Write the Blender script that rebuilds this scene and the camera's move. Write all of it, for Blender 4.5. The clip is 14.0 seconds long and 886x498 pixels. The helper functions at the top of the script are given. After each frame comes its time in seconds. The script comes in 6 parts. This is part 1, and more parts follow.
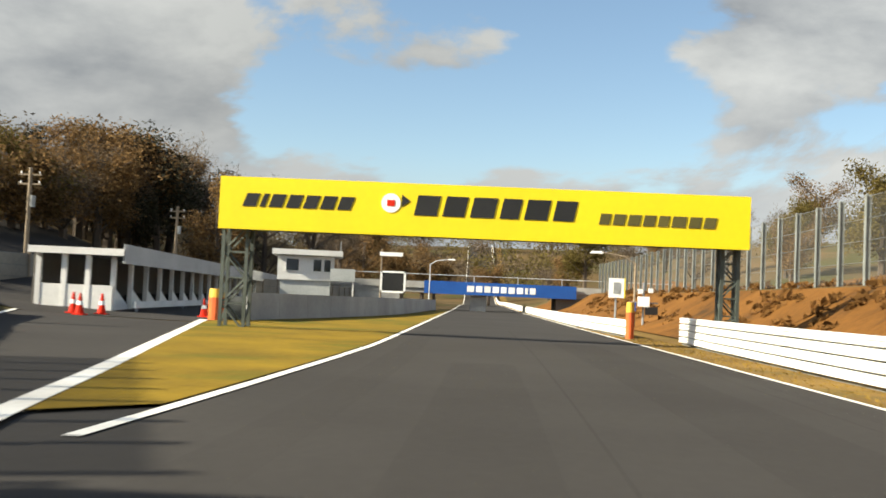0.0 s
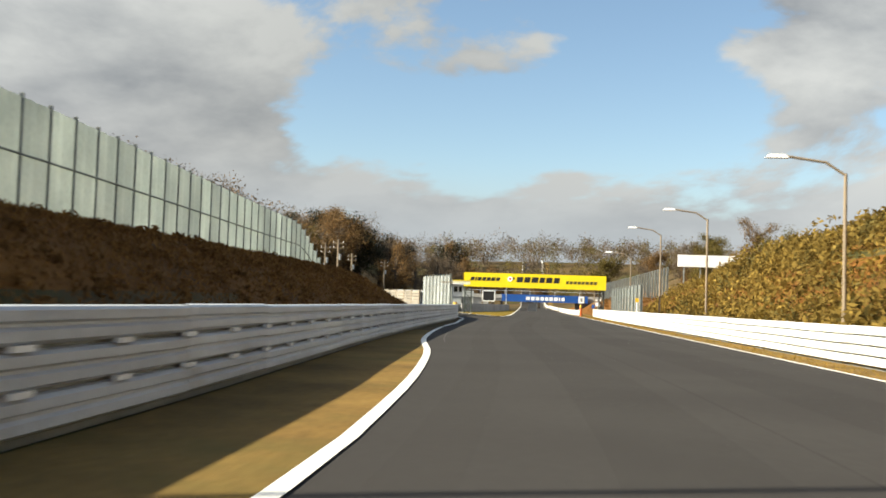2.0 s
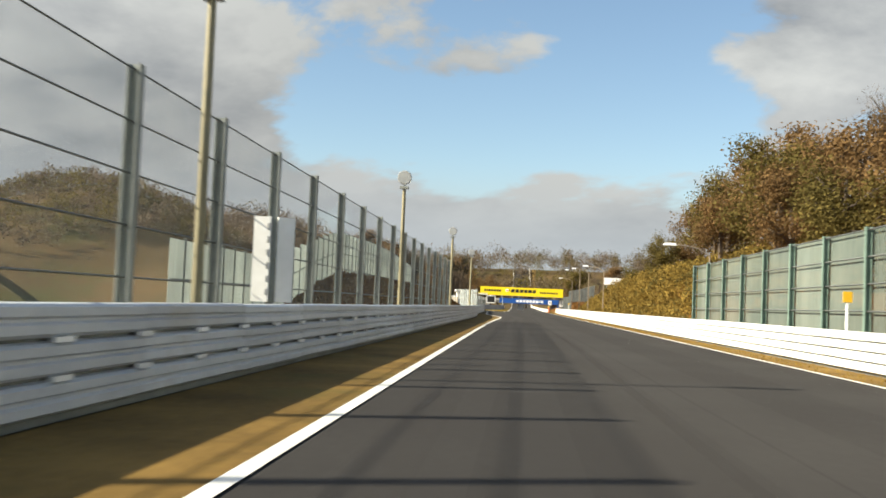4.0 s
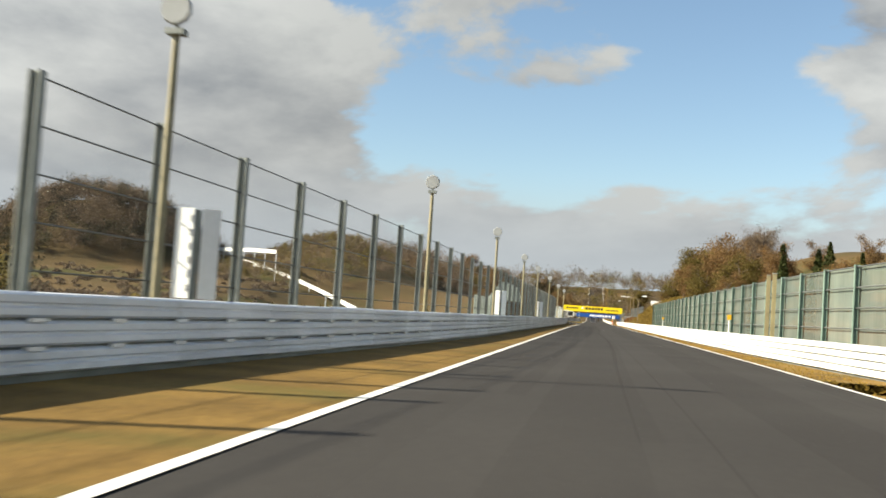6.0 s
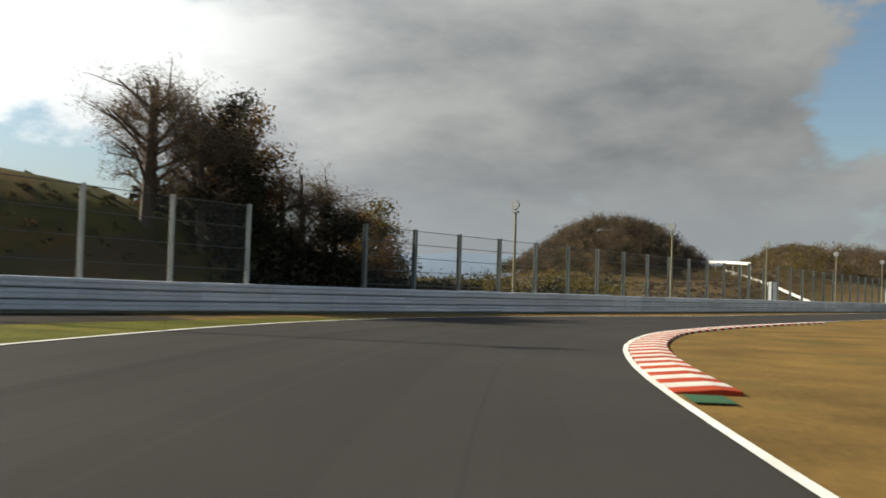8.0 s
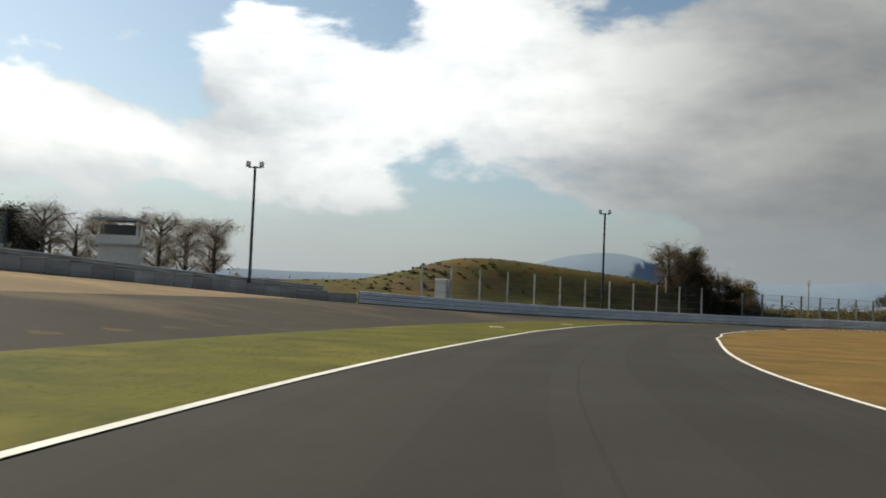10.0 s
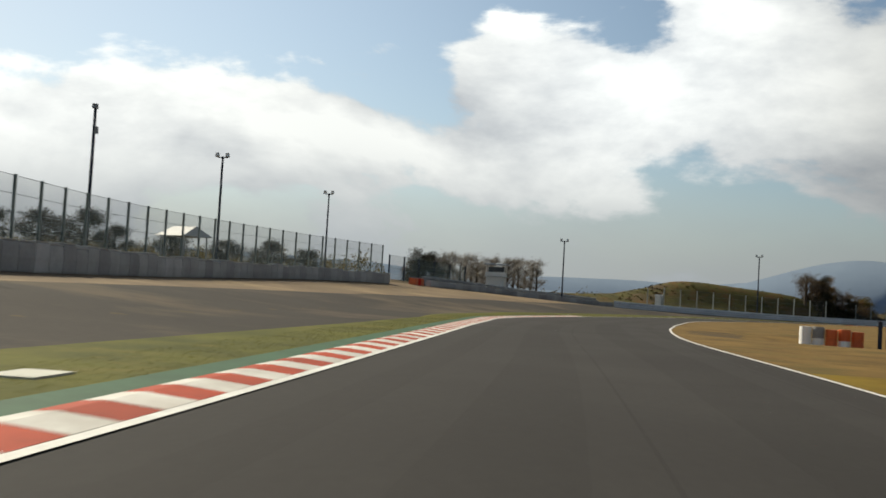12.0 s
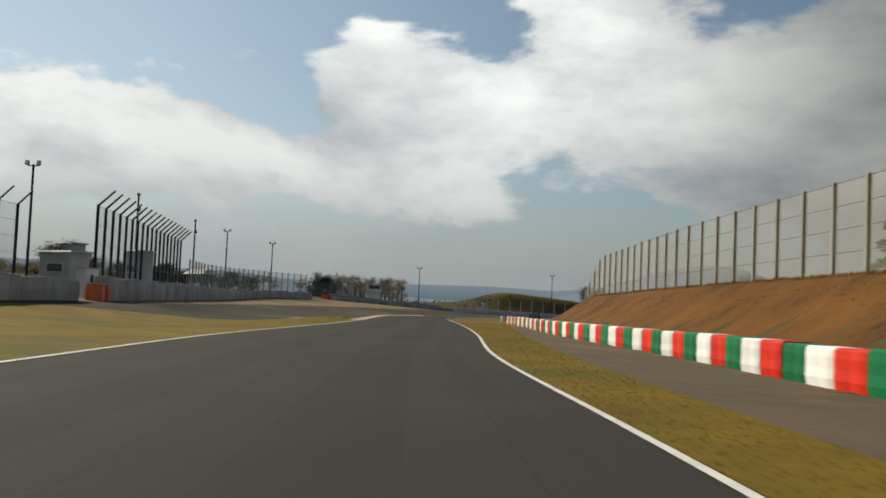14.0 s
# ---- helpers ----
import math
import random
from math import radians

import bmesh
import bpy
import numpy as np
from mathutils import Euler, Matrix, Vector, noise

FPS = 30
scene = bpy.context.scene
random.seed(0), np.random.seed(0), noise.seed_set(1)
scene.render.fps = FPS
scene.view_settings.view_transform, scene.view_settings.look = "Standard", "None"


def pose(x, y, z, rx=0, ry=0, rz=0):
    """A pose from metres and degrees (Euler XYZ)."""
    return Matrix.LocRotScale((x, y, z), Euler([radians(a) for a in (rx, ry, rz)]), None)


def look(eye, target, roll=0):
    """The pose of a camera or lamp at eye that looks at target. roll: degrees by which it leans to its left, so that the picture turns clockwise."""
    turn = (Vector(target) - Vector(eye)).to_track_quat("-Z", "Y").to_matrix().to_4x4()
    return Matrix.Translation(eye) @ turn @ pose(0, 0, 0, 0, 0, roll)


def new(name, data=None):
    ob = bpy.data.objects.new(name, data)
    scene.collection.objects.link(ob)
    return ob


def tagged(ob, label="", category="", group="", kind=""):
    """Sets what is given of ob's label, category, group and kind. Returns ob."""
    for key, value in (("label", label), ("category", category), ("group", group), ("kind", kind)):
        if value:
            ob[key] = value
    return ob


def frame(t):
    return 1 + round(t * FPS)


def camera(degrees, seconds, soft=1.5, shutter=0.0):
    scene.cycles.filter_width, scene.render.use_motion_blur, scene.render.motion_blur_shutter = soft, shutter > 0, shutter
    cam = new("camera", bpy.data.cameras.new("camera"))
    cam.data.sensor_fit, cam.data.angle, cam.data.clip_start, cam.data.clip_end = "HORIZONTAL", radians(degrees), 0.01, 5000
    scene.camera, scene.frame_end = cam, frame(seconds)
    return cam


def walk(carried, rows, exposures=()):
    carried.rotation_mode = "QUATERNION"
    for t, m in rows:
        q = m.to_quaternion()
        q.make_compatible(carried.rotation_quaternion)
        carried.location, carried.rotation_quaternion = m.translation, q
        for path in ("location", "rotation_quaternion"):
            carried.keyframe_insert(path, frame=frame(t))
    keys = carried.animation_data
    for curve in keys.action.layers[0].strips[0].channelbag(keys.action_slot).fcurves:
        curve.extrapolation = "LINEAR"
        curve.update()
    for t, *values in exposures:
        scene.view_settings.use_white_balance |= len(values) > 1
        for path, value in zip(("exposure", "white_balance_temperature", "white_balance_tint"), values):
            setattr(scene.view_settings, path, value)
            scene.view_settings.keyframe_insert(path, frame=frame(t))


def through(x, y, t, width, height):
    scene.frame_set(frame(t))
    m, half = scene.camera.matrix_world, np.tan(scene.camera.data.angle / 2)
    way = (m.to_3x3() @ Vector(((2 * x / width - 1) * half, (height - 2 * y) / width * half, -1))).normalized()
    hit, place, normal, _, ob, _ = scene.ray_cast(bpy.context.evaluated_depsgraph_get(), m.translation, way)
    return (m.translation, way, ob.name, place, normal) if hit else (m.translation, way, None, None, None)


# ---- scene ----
# exposure of the straight, the curve and the last stretch, in stops; warmth in kelvin; sky
EXPO = (1.38, 0.68, 0.58, 0.26, 0.00)
WARM, TINT = 6620, 5
CLOUD_SEED, SKY_GAIN, WORLD_GAIN = (3.7, 1.2, 0.4), 0.13, 0.50
# ---- camera ----
cam = camera(45.93, 14.0, soft=1.7, shutter=0.12)
# seconds, x, y, z, yaw, pitch, lean to the left
PATH = [
    (0, -2.97, -26.95, 1.032, 1.67, 2.75, 2.50),
    (0.5, -3.27, -45.14, 1.001, 2.55, 3.25, 1.98),
    (1, -3.69, -63.37, 0.985, 2.68, 3.04, 2.02),
    (1.5, -3.80, -81.98, 0.975, 3.49, 3.09, 1.87),
    (2, -3.64, -101.27, 0.978, 4.51, 2.93, 1.82),
    (2.5, -3.55, -120.16, 0.999, 4.96, 2.93, 2.42),
    (3, -3.50, -138.35, 1.000, 4.81, 2.93, 2.42),
    (3.5, -3.56, -156.04, 1.000, 4.34, 2.93, 2.42),
    (4, -3.77, -173.70, 1.001, 3.95, 2.93, 2.42),
    (4.5, -3.96, -191.79, 1.036, 4.25, 3.57, 2.14),
    (5, -3.83, -210.62, 1.031, 6.50, 3.40, 2.58),
    (5.5, -3.33, -230.04, 1.004, 5.45, 3.43, 2.48),
    (6, -2.96, -248.61, 0.980, 8.09, 3.31, 3.74),
    (6.5, -1.47, -266.64, 0.961, 13.56, 2.97, 4.21),
    (7, 0.89, -282.03, 0.988, 20.30, 2.95, 4.34),
    (7.5, 5.03, -295.94, 0.987, 26.99, 2.88, 3.73),
    (8, 11.98, -310.44, 1.003, 32.61, 2.14, 1.83),
    (8.5, 20.82, -325.40, 1.004, 39.08, 2.24, 1.22),
    (9, 31.36, -339.74, 1.001, 44.89, 2.55, 1.25),
    (9.2, 36.02, -345.30, 1.000, 46.76, 2.28, 1.41),
    (9.5, 43.48, -353.45, 1.000, 49.56, 2.93, 2.42),
    (10, 56.99, -366.35, 1.000, 54.11, 2.93, 2.42),
    (10.5, 71.52, -377.98, 1.000, 58.78, 2.93, 2.42),
    (11, 86.66, -388.07, 1.000, 62.88, 2.93, 2.42),
    (11.3, 96.01, -393.41, 0.998, 64.79, 2.74, 3.06),
    (11.5, 102.43, -396.77, 0.998, 65.85, 2.50, 3.35),
    (12, 119.49, -405.51, 0.999, 67.61, 2.53, 3.29),
    (12.5, 136.81, -414.00, 1.002, 68.39, 2.82, 1.92),
    (13, 152.95, -422.41, 0.998, 67.46, 3.44, 1.05),
    (13.5, 167.89, -430.70, 1.000, 65.43, 3.18, 1.35),
    (14, 183.18, -438.44, 1.004, 60.29, 3.32, 2.42),
]
walk(cam, [(t, pose(x, y, z, 90 + up, -lean, yaw)) for t, x, y, z, yaw, up, lean in PATH],
     exposures=[(0, EXPO[0], WARM, TINT), (6.5, EXPO[0], WARM, TINT), (7.5, EXPO[1], WARM, TINT), (8.0, EXPO[1], WARM, TINT), (9.2, EXPO[2], WARM, TINT), (11.3, EXPO[3], WARM, TINT), (12.9, EXPO[3], WARM, TINT), (13.5, EXPO[4], WARM, TINT), (14, EXPO[4], WARM, TINT)])

# ---- light ----
SUN_YAW, SUN_UP = 108.0, 32.0
sx, sy = -math.sin(radians(SUN_YAW)) * math.cos(radians(SUN_UP)), math.cos(radians(SUN_YAW)) * math.cos(radians(SUN_UP))
sz = math.sin(radians(SUN_UP))
sun_data = bpy.data.lights.new("sun", "SUN")
sun_data.energy, sun_data.angle, sun_data.color = 5.0, radians(1.2), (1.0, 0.90, 0.74)
sun = new("sun", sun_data)
sun.matrix_world = look((sx * 300, sy * 300, sz * 300), (0, 0, 0))


def link(tree, a, b):
    tree.links.new(a, b)


def build_world():
    """Pale blue winter sky with broken cloud, bright round the sun."""
    w = bpy.data.worlds.new("world")
    scene.world = w
    w.use_nodes = True
    t = w.node_tree
    n = t.nodes
    bg = n["Background"]
    sky = n.new("ShaderNodeTexSky")
    sky.sky_type, sky.sun_disc = "NISHITA", False
    sky.sun_elevation, sky.sun_rotation = radians(SUN_UP), radians(-SUN_YAW)
    sky.air_density, sky.dust_density, sky.ozone_density = 1.0, 0.6, 1.5
    tc = n.new("ShaderNodeTexCoord")
    sep = n.new("ShaderNodeSeparateXYZ")
    link(t, tc.outputs["Generated"], sep.inputs[0])

    def math_node(op, a, b=None, clamp=False):
        m = n.new("ShaderNodeMath")
        m.operation, m.use_clamp = op, clamp
        for k, v in enumerate((a, b)):
            if v is None:
                continue
            if isinstance(v, (int, float)):
                m.inputs[k].default_value = v
            else:
                link(t, v, m.inputs[k])
        return m.outputs[0]

    flat = n.new("ShaderNodeMapping")
    flat.inputs["Scale"].default_value, flat.inputs["Location"].default_value = (1.0, 1.0, 2.3), CLOUD_SEED
    link(t, tc.outputs["Generated"], flat.inputs[0])
    big = n.new("ShaderNodeTexNoise")
    big.inputs["Scale"].default_value, big.inputs["Detail"].default_value = 3.0, 10.0
    big.inputs["Roughness"].default_value, big.inputs["Distortion"].default_value = 0.56, 0.20
    link(t, flat.outputs[0], big.inputs["Vector"])
    thick = n.new("ShaderNodeTexNoise")
    thick.inputs["Scale"].default_value, thick.inputs["Detail"].default_value = 4.2, 8.0
    thick.inputs["Roughness"].default_value = 0.55
    link(t, flat.outputs[0], thick.inputs["Vector"])

    def toward(yaw, el, power):
        d = n.new("ShaderNodeVectorMath")
        d.operation = "DOT_PRODUCT"
        link(t, tc.outputs["Generated"], d.inputs[0])
        c = math.cos(radians(el))
        d.inputs[1].default_value = (-math.sin(radians(yaw)) * c, math.cos(radians(yaw)) * c, math.sin(radians(el)))
        return math_node("POWER", math_node("MAXIMUM", d.outputs["Value"], 0.0), power)

    def lobes(rows):
        """Sum of broad soft lobes: yaw, elevation, narrowness, amount."""
        out = 0.0
        for yaw, el, power, amount in rows:
            out = math_node("ADD", math_node("MULTIPLY", toward(yaw, el, power), amount), out)
        return out

    # open blue over the straight and high in the west, banks of cloud between
    # the last lobe thins unseen cloud overhead to weaken the ambient light
    bias = lobes(((3, 11.0, 260, -0.24), (10, 10.8, 320, -0.17), (-6, 10.2, 320, -0.18), (62, 18.5, 250, -0.30), (76, 18.0, 150, -0.34), (92, 18.0, 100, -0.34), (69, 13.4, 800, -0.14),
                  (-18, 14.0, 130, 0.16), (24, 13.0, 60, 0.15), (36, 12.0, 40, 0.10), (52, 12.5, 150, 0.18), (62, 11.0, 220, 0.18), (75, 10.5, 160, 0.19), (88, 11.0, 160, 0.16), (4.0, 12.3, 1000, 0.17), (0.4, 12.7, 1000, 0.17), (0, 90, 3, -0.22)))
    cover = n.new("ShaderNodeMapRange")
    cover.inputs["From Min"].default_value, cover.inputs["From Max"].default_value = 0.455, 0.515
    cover.interpolation_type = "SMOOTHSTEP"
    link(t, math_node("ADD", big.outputs[0], bias), cover.inputs[0])
    # closed grey haze low over the horizon
    low = n.new("ShaderNodeMapRange")
    low.inputs["From Min"].default_value, low.inputs["From Max"].default_value = 0.175, 0.055
    low.interpolation_type = "SMOOTHSTEP"
    link(t, math_node("ADD", sep.outputs[2], math_node("MULTIPLY", thick.outputs[0], 0.06)), low.inputs[0])
    cov = cover.outputs[0]
    # grey bellies and white edges
    shade = n.new("ShaderNodeValToRGB")
    above = n.new("ShaderNodeMapping")
    above.inputs["Scale"].default_value = (1.0, 1.0, 2.3)
    above.inputs["Location"].default_value = (CLOUD_SEED[0], CLOUD_SEED[1], CLOUD_SEED[2] + 0.11)
    link(t, tc.outputs["Generated"], above.inputs[0])
    over = n.new("ShaderNodeTexNoise")
    over.inputs["Scale"].default_value, over.inputs["Detail"].default_value = 3.0, 10.0
    over.inputs["Roughness"].default_value, over.inputs["Distortion"].default_value = 0.56, 0.20
    link(t, above.outputs[0], over.inputs["Vector"])
    # white where the cloud thins upwards, grey below
    tops = math_node("ADD", math_node("MULTIPLY", math_node("SUBTRACT", over.outputs[0], big.outputs[0]), 1.6), thick.outputs[0])
    link(t, tops, shade.inputs[0])
    shade.color_ramp.elements[0].position, shade.color_ramp.elements[0].color = 0.30, (0.95, 0.955, 0.96, 1)
    shade.color_ramp.elements[1].position, shade.color_ramp.elements[1].color = 0.86, (0.44, 0.465, 0.515, 1)
    # brighter towards the sun behind the cloud
    dot = n.new("ShaderNodeVectorMath")
    dot.operation = "DOT_PRODUCT"
    link(t, tc.outputs["Generated"], dot.inputs[0])
    dot.inputs[1].default_value = (sx, sy, sz)
    wide = math_node("POWER", math_node("MAXIMUM", dot.outputs["Value"], 0.0), 1.5)
    glow = math_node("ADD", math_node("MULTIPLY", wide, 1.75), math_node("ADD", lobes(((56, 14, 60, 0.9), (-20, 15, 40, 0.15), (36, 12, 70, -0.21), (22, 12, 60, -0.04))), 0.48))
    lit = n.new("ShaderNodeVectorMath")
    lit.operation = "SCALE"
    link(t, shade.outputs[0], lit.inputs[0])
    link(t, glow, lit.inputs["Scale"])
    skyl = n.new("ShaderNodeVectorMath")
    skyl.operation = "SCALE"
    link(t, sky.outputs[0], skyl.inputs[0])
    skyl.inputs["Scale"].default_value = SKY_GAIN
    # thin high veil towards the sun
    veil, veiled = n.new("ShaderNodeVectorMath"), n.new("ShaderNodeVectorMath")
    veil.operation, veiled.operation = "SCALE", "ADD"
    veil.inputs[0].default_value = (0.86, 0.95, 1.0)
    link(t, lobes(((80, 17, 14, 0.34),)), veil.inputs["Scale"])
    link(t, skyl.outputs[0], veiled.inputs[0])
    link(t, veil.outputs[0], veiled.inputs[1])
    mix = n.new("ShaderNodeMix")
    mix.data_type = "RGBA"
    link(t, cov, mix.inputs["Factor"])
    link(t, veiled.outputs[0], mix.inputs["A"])
    link(t, lit.outputs[0], mix.inputs["B"])
    haze = n.new("ShaderNodeMix")
    haze.data_type = "RGBA"
    link(t, math_node("MULTIPLY", low.outputs[0], 0.9), haze.inputs["Factor"])
    link(t, mix.outputs["Result"], haze.inputs["A"])
    hazy = n.new("ShaderNodeVectorMath")
    hazy.operation = "SCALE"
    hazy.inputs[0].default_value = (0.40, 0.43, 0.47)
    link(t, math_node("ADD", lobes(((74, 7, 6, 0.70), (33, 8, 60, -0.10))), 1.0), hazy.inputs["Scale"])
    link(t, hazy.outputs[0], haze.inputs["B"])
    link(t, haze.outputs["Result"], bg.inputs[0])
    bg.inputs[1].default_value = WORLD_GAIN


build_world()

# ---- materials ----
MATS = {}


def mat(name, a, b=None, rough=0.8, scale=1.0, fine=14.0, bump=0.0, metal=0.0, alpha=1.0, spread=0.12, stretch=(1, 1, 1), island=0.0, through=0.0, specular=0.4, patch=None):
    """Two colours mixed by large stains and fine grain, with relief; spread: how much each object differs."""
    if name in MATS:
        return MATS[name]
    b = b or tuple(v * 0.72 for v in a)
    m = bpy.data.materials.new(name)
    m.use_nodes = True
    t = m.node_tree
    n = t.nodes
    p = n["Principled BSDF"]
    geo = n.new("ShaderNodeNewGeometry")
    mp = n.new("ShaderNodeMapping")
    mp.inputs["Scale"].default_value = stretch
    link(t, geo.outputs["Position"], mp.inputs[0])
    n1, n2 = n.new("ShaderNodeTexNoise"), n.new("ShaderNodeTexNoise")
    n1.inputs["Scale"].default_value, n1.inputs["Detail"].default_value = scale, 5.0
    n2.inputs["Scale"].default_value, n2.inputs["Detail"].default_value = fine, 4.0
    for q in (n1, n2):
        link(t, mp.outputs[0], q.inputs["Vector"])
    ad = n.new("ShaderNodeMath")
    ad.operation = "MULTIPLY_ADD"
    link(t, n2.outputs[0], ad.inputs[0])
    ad.inputs[1].default_value = 0.45
    link(t, n1.outputs[0], ad.inputs[2])
    mr = n.new("ShaderNodeMapRange")
    mr.inputs["From Min"].default_value, mr.inputs["From Max"].default_value = 0.52, 0.93
    link(t, ad.outputs[0], mr.inputs[0])
    mx = n.new("ShaderNodeMix")
    mx.data_type = "RGBA"
    link(t, mr.outputs[0], mx.inputs["Factor"])
    mx.inputs["A"].default_value, mx.inputs["B"].default_value = (*a, 1), (*b, 1)
    base = mx.outputs["Result"]
    if patch:
        # patches of another colour with ragged edges
        col, size, lo, hi = patch
        n3, m3, x3 = n.new("ShaderNodeTexNoise"), n.new("ShaderNodeMapRange"), n.new("ShaderNodeMix")
        n3.inputs["Scale"].default_value, n3.inputs["Detail"].default_value, n3.inputs["Roughness"].default_value = size, 9.0, 0.68
        link(t, geo.outputs["Position"], n3.inputs["Vector"])
        m3.inputs["From Min"].default_value, m3.inputs["From Max"].default_value = lo, hi
        link(t, n3.outputs[0], m3.inputs[0])
        x3.data_type = "RGBA"
        link(t, m3.outputs[0], x3.inputs["Factor"])
        link(t, base, x3.inputs["A"])
        x3.inputs["B"].default_value = (*col, 1)
        base = x3.outputs["Result"]
    hsv = n.new("ShaderNodeHueSaturation")
    link(t, base, hsv.inputs["Color"])
    oi = n.new("ShaderNodeObjectInfo")
    vr = n.new("ShaderNodeMapRange")
    vr.inputs["To Min"].default_value, vr.inputs["To Max"].default_value = 1 - spread, 1 + spread
    link(t, geo.outputs["Random Per Island"] if island else oi.outputs["Random"], vr.inputs[0])
    if island:
        vr.inputs["To Min"].default_value, vr.inputs["To Max"].default_value = 1 - island, 1 + island
    link(t, vr.outputs[0], hsv.inputs["Value"])
    link(t, hsv.outputs[0], p.inputs["Base Color"])
    p.inputs["Roughness"].default_value, p.inputs["Metallic"].default_value = rough, metal
    p.inputs["Specular IOR Level"].default_value = specular
    p.inputs["Alpha"].default_value = alpha
    if bump:
        bp = n.new("ShaderNodeBump")
        bp.inputs["Strength"].default_value, bp.inputs["Distance"].default_value = bump, 0.03
        link(t, ad.outputs[0], bp.inputs["Height"])
        link(t, bp.outputs[0], p.inputs["Normal"])
    if through:
        # thin leaves let some light through
        tl, ms = n.new("ShaderNodeBsdfTranslucent"), n.new("ShaderNodeMixShader")
        link(t, hsv.outputs[0], tl.inputs[0])
        ms.inputs[0].default_value = through
        link(t, p.outputs[0], ms.inputs[1])
        link(t, tl.outputs[0], ms.inputs[2])
        link(t, ms.outputs[0], n["Material Output"].inputs[0])
    MATS[name] = m
    return m


ASPHALT = mat("asphalt", (0.046, 0.0428, 0.0397), (0.0335, 0.031, 0.0292), 0.95, 0.22, 9.0, 0.25, spread=0.02, specular=0.10, patch=((0.0399, 0.0365, 0.034), 0.11, 0.50, 0.66))
RUNOFF = mat("runoff_asphalt", (0.056, 0.0478, 0.0400), (0.036, 0.0310, 0.0268), 0.97, 0.09, 5.0, 0.3, spread=0.02, specular=0.08, patch=((0.105, 0.0810, 0.0550), 0.07, 0.49, 0.62))
DIRT = mat("bare_dirt", (0.225, 0.160, 0.094), (0.150, 0.108, 0.0660), 0.95, 0.12, 6.0, 0.5, spread=0.02, specular=0.1, patch=((0.270, 0.195, 0.1080), 0.16, 0.52, 0.62))
DRYGRASS = mat("dry_grass", (0.22, 0.135, 0.0386), (0.105, 0.065, 0.0198), 0.95, 0.55, 9.0, 0.9, spread=0.03, specular=0.1, patch=((0.108, 0.084, 0.024), 0.30, 0.52, 0.66))
GREENGRASS = mat("green_grass", (0.112, 0.110, 0.0131), (0.056, 0.060, 0.0085), 0.95, 0.5, 9.0, 0.9, spread=0.03, specular=0.1, patch=((0.140, 0.118, 0.020), 0.22, 0.53, 0.64))
MIXGRASS = mat("mixed_grass", (0.215, 0.140, 0.0130), (0.120, 0.080, 0.0100), 0.95, 0.5, 9.0, 0.9, spread=0.03, specular=0.1, patch=((0.100, 0.092, 0.0120), 0.24, 0.50, 0.62))
LAND = mat("rough_land", (0.108, 0.0704, 0.032), (0.06, 0.0448, 0.02), 0.95, 0.10, 3.0, 0.8, spread=0.02, specular=0.1, patch=((0.056, 0.0528, 0.0176), 0.06, 0.50, 0.60))
BANK = mat("brown_bank_grass", (0.168, 0.0750, 0.0165), (0.084, 0.0375, 0.0092), 0.95, 0.35, 5.0, 1.0, spread=0.03, specular=0.1, patch=((0.0451, 0.0279, 0.0131), 0.35, 0.56, 0.68))
LINE = mat("line_paint", (0.80, 0.79, 0.74), (0.60, 0.58, 0.53), 0.7, 0.8, 9.0, 0.1, spread=0.03, specular=0.2, patch=((0.36, 0.34, 0.31), 1.2, 0.60, 0.76))
GREENPAINT = mat("green_paint", (0.046, 0.115, 0.058), (0.032, 0.078, 0.040), 0.8, 0.7, 8.0, 0.1, spread=0.03, specular=0.12)
KERB_RED = mat("kerb_red", (0.46, 0.062, 0.022), (0.31, 0.045, 0.018), 0.8, 1.2, 9.0, 0.15, specular=0.12, patch=((0.20, 0.05, 0.035), 0.9, 0.58, 0.72))
KERB_WHITE = mat("kerb_white", (0.76, 0.74, 0.67), (0.54, 0.50, 0.44), 0.75, 1.2, 9.0, 0.15, specular=0.15, patch=((0.36, 0.32, 0.27), 0.9, 0.60, 0.74))
GALV = mat("galvanised_steel", (0.546, 0.569, 0.593), (0.437, 0.46, 0.484), 0.5, 0.5, 5.0, 0.04, metal=0.1, patch=((0.46, 0.46, 0.45), 0.8, 0.58, 0.72))
GALV_DARK = mat("dull_steel", (0.34, 0.35, 0.36), (0.22, 0.23, 0.24), 0.6, 0.9, 9.0, 0.05, metal=0.3)
WHITE_STEEL = mat("white_painted_steel", (0.80, 0.80, 0.77), (0.66, 0.65, 0.61), 0.45, 0.7, 8.0, 0.05)
REFLECT = mat("white_plate", (0.88, 0.88, 0.86), (0.80, 0.80, 0.78), 0.25, 1.0, 8.0)
POST_STEEL = mat("post_steel", (0.255, 0.272, 0.255), (0.17, 0.183, 0.17), 0.6, 1.4, 12.0, 0.05, metal=0.2)
POST_DARK = mat("dark_blue_post", (0.035, 0.045, 0.065), (0.025, 0.03, 0.045), 0.8, 1.0, 9.0, specular=0.15)
CONCRETE = mat("concrete", (0.40, 0.39, 0.36), (0.29, 0.28, 0.26), 0.85, 0.8, 7.0, 0.2)
WOODPOLE = mat("pole_timber", (0.27, 0.21, 0.14), (0.18, 0.14, 0.10), 0.85, 1.0, 12.0, 0.3, stretch=(1, 1, 0.15))
WIRE = mat("wire", (0.12, 0.125, 0.12), (0.08, 0.085, 0.08), 0.5, 1.0, 9.0)
NET = mat("wire_net", (0.30, 0.31, 0.29), (0.22, 0.23, 0.21), 0.7, 1.0, 9.0, alpha=0.08)
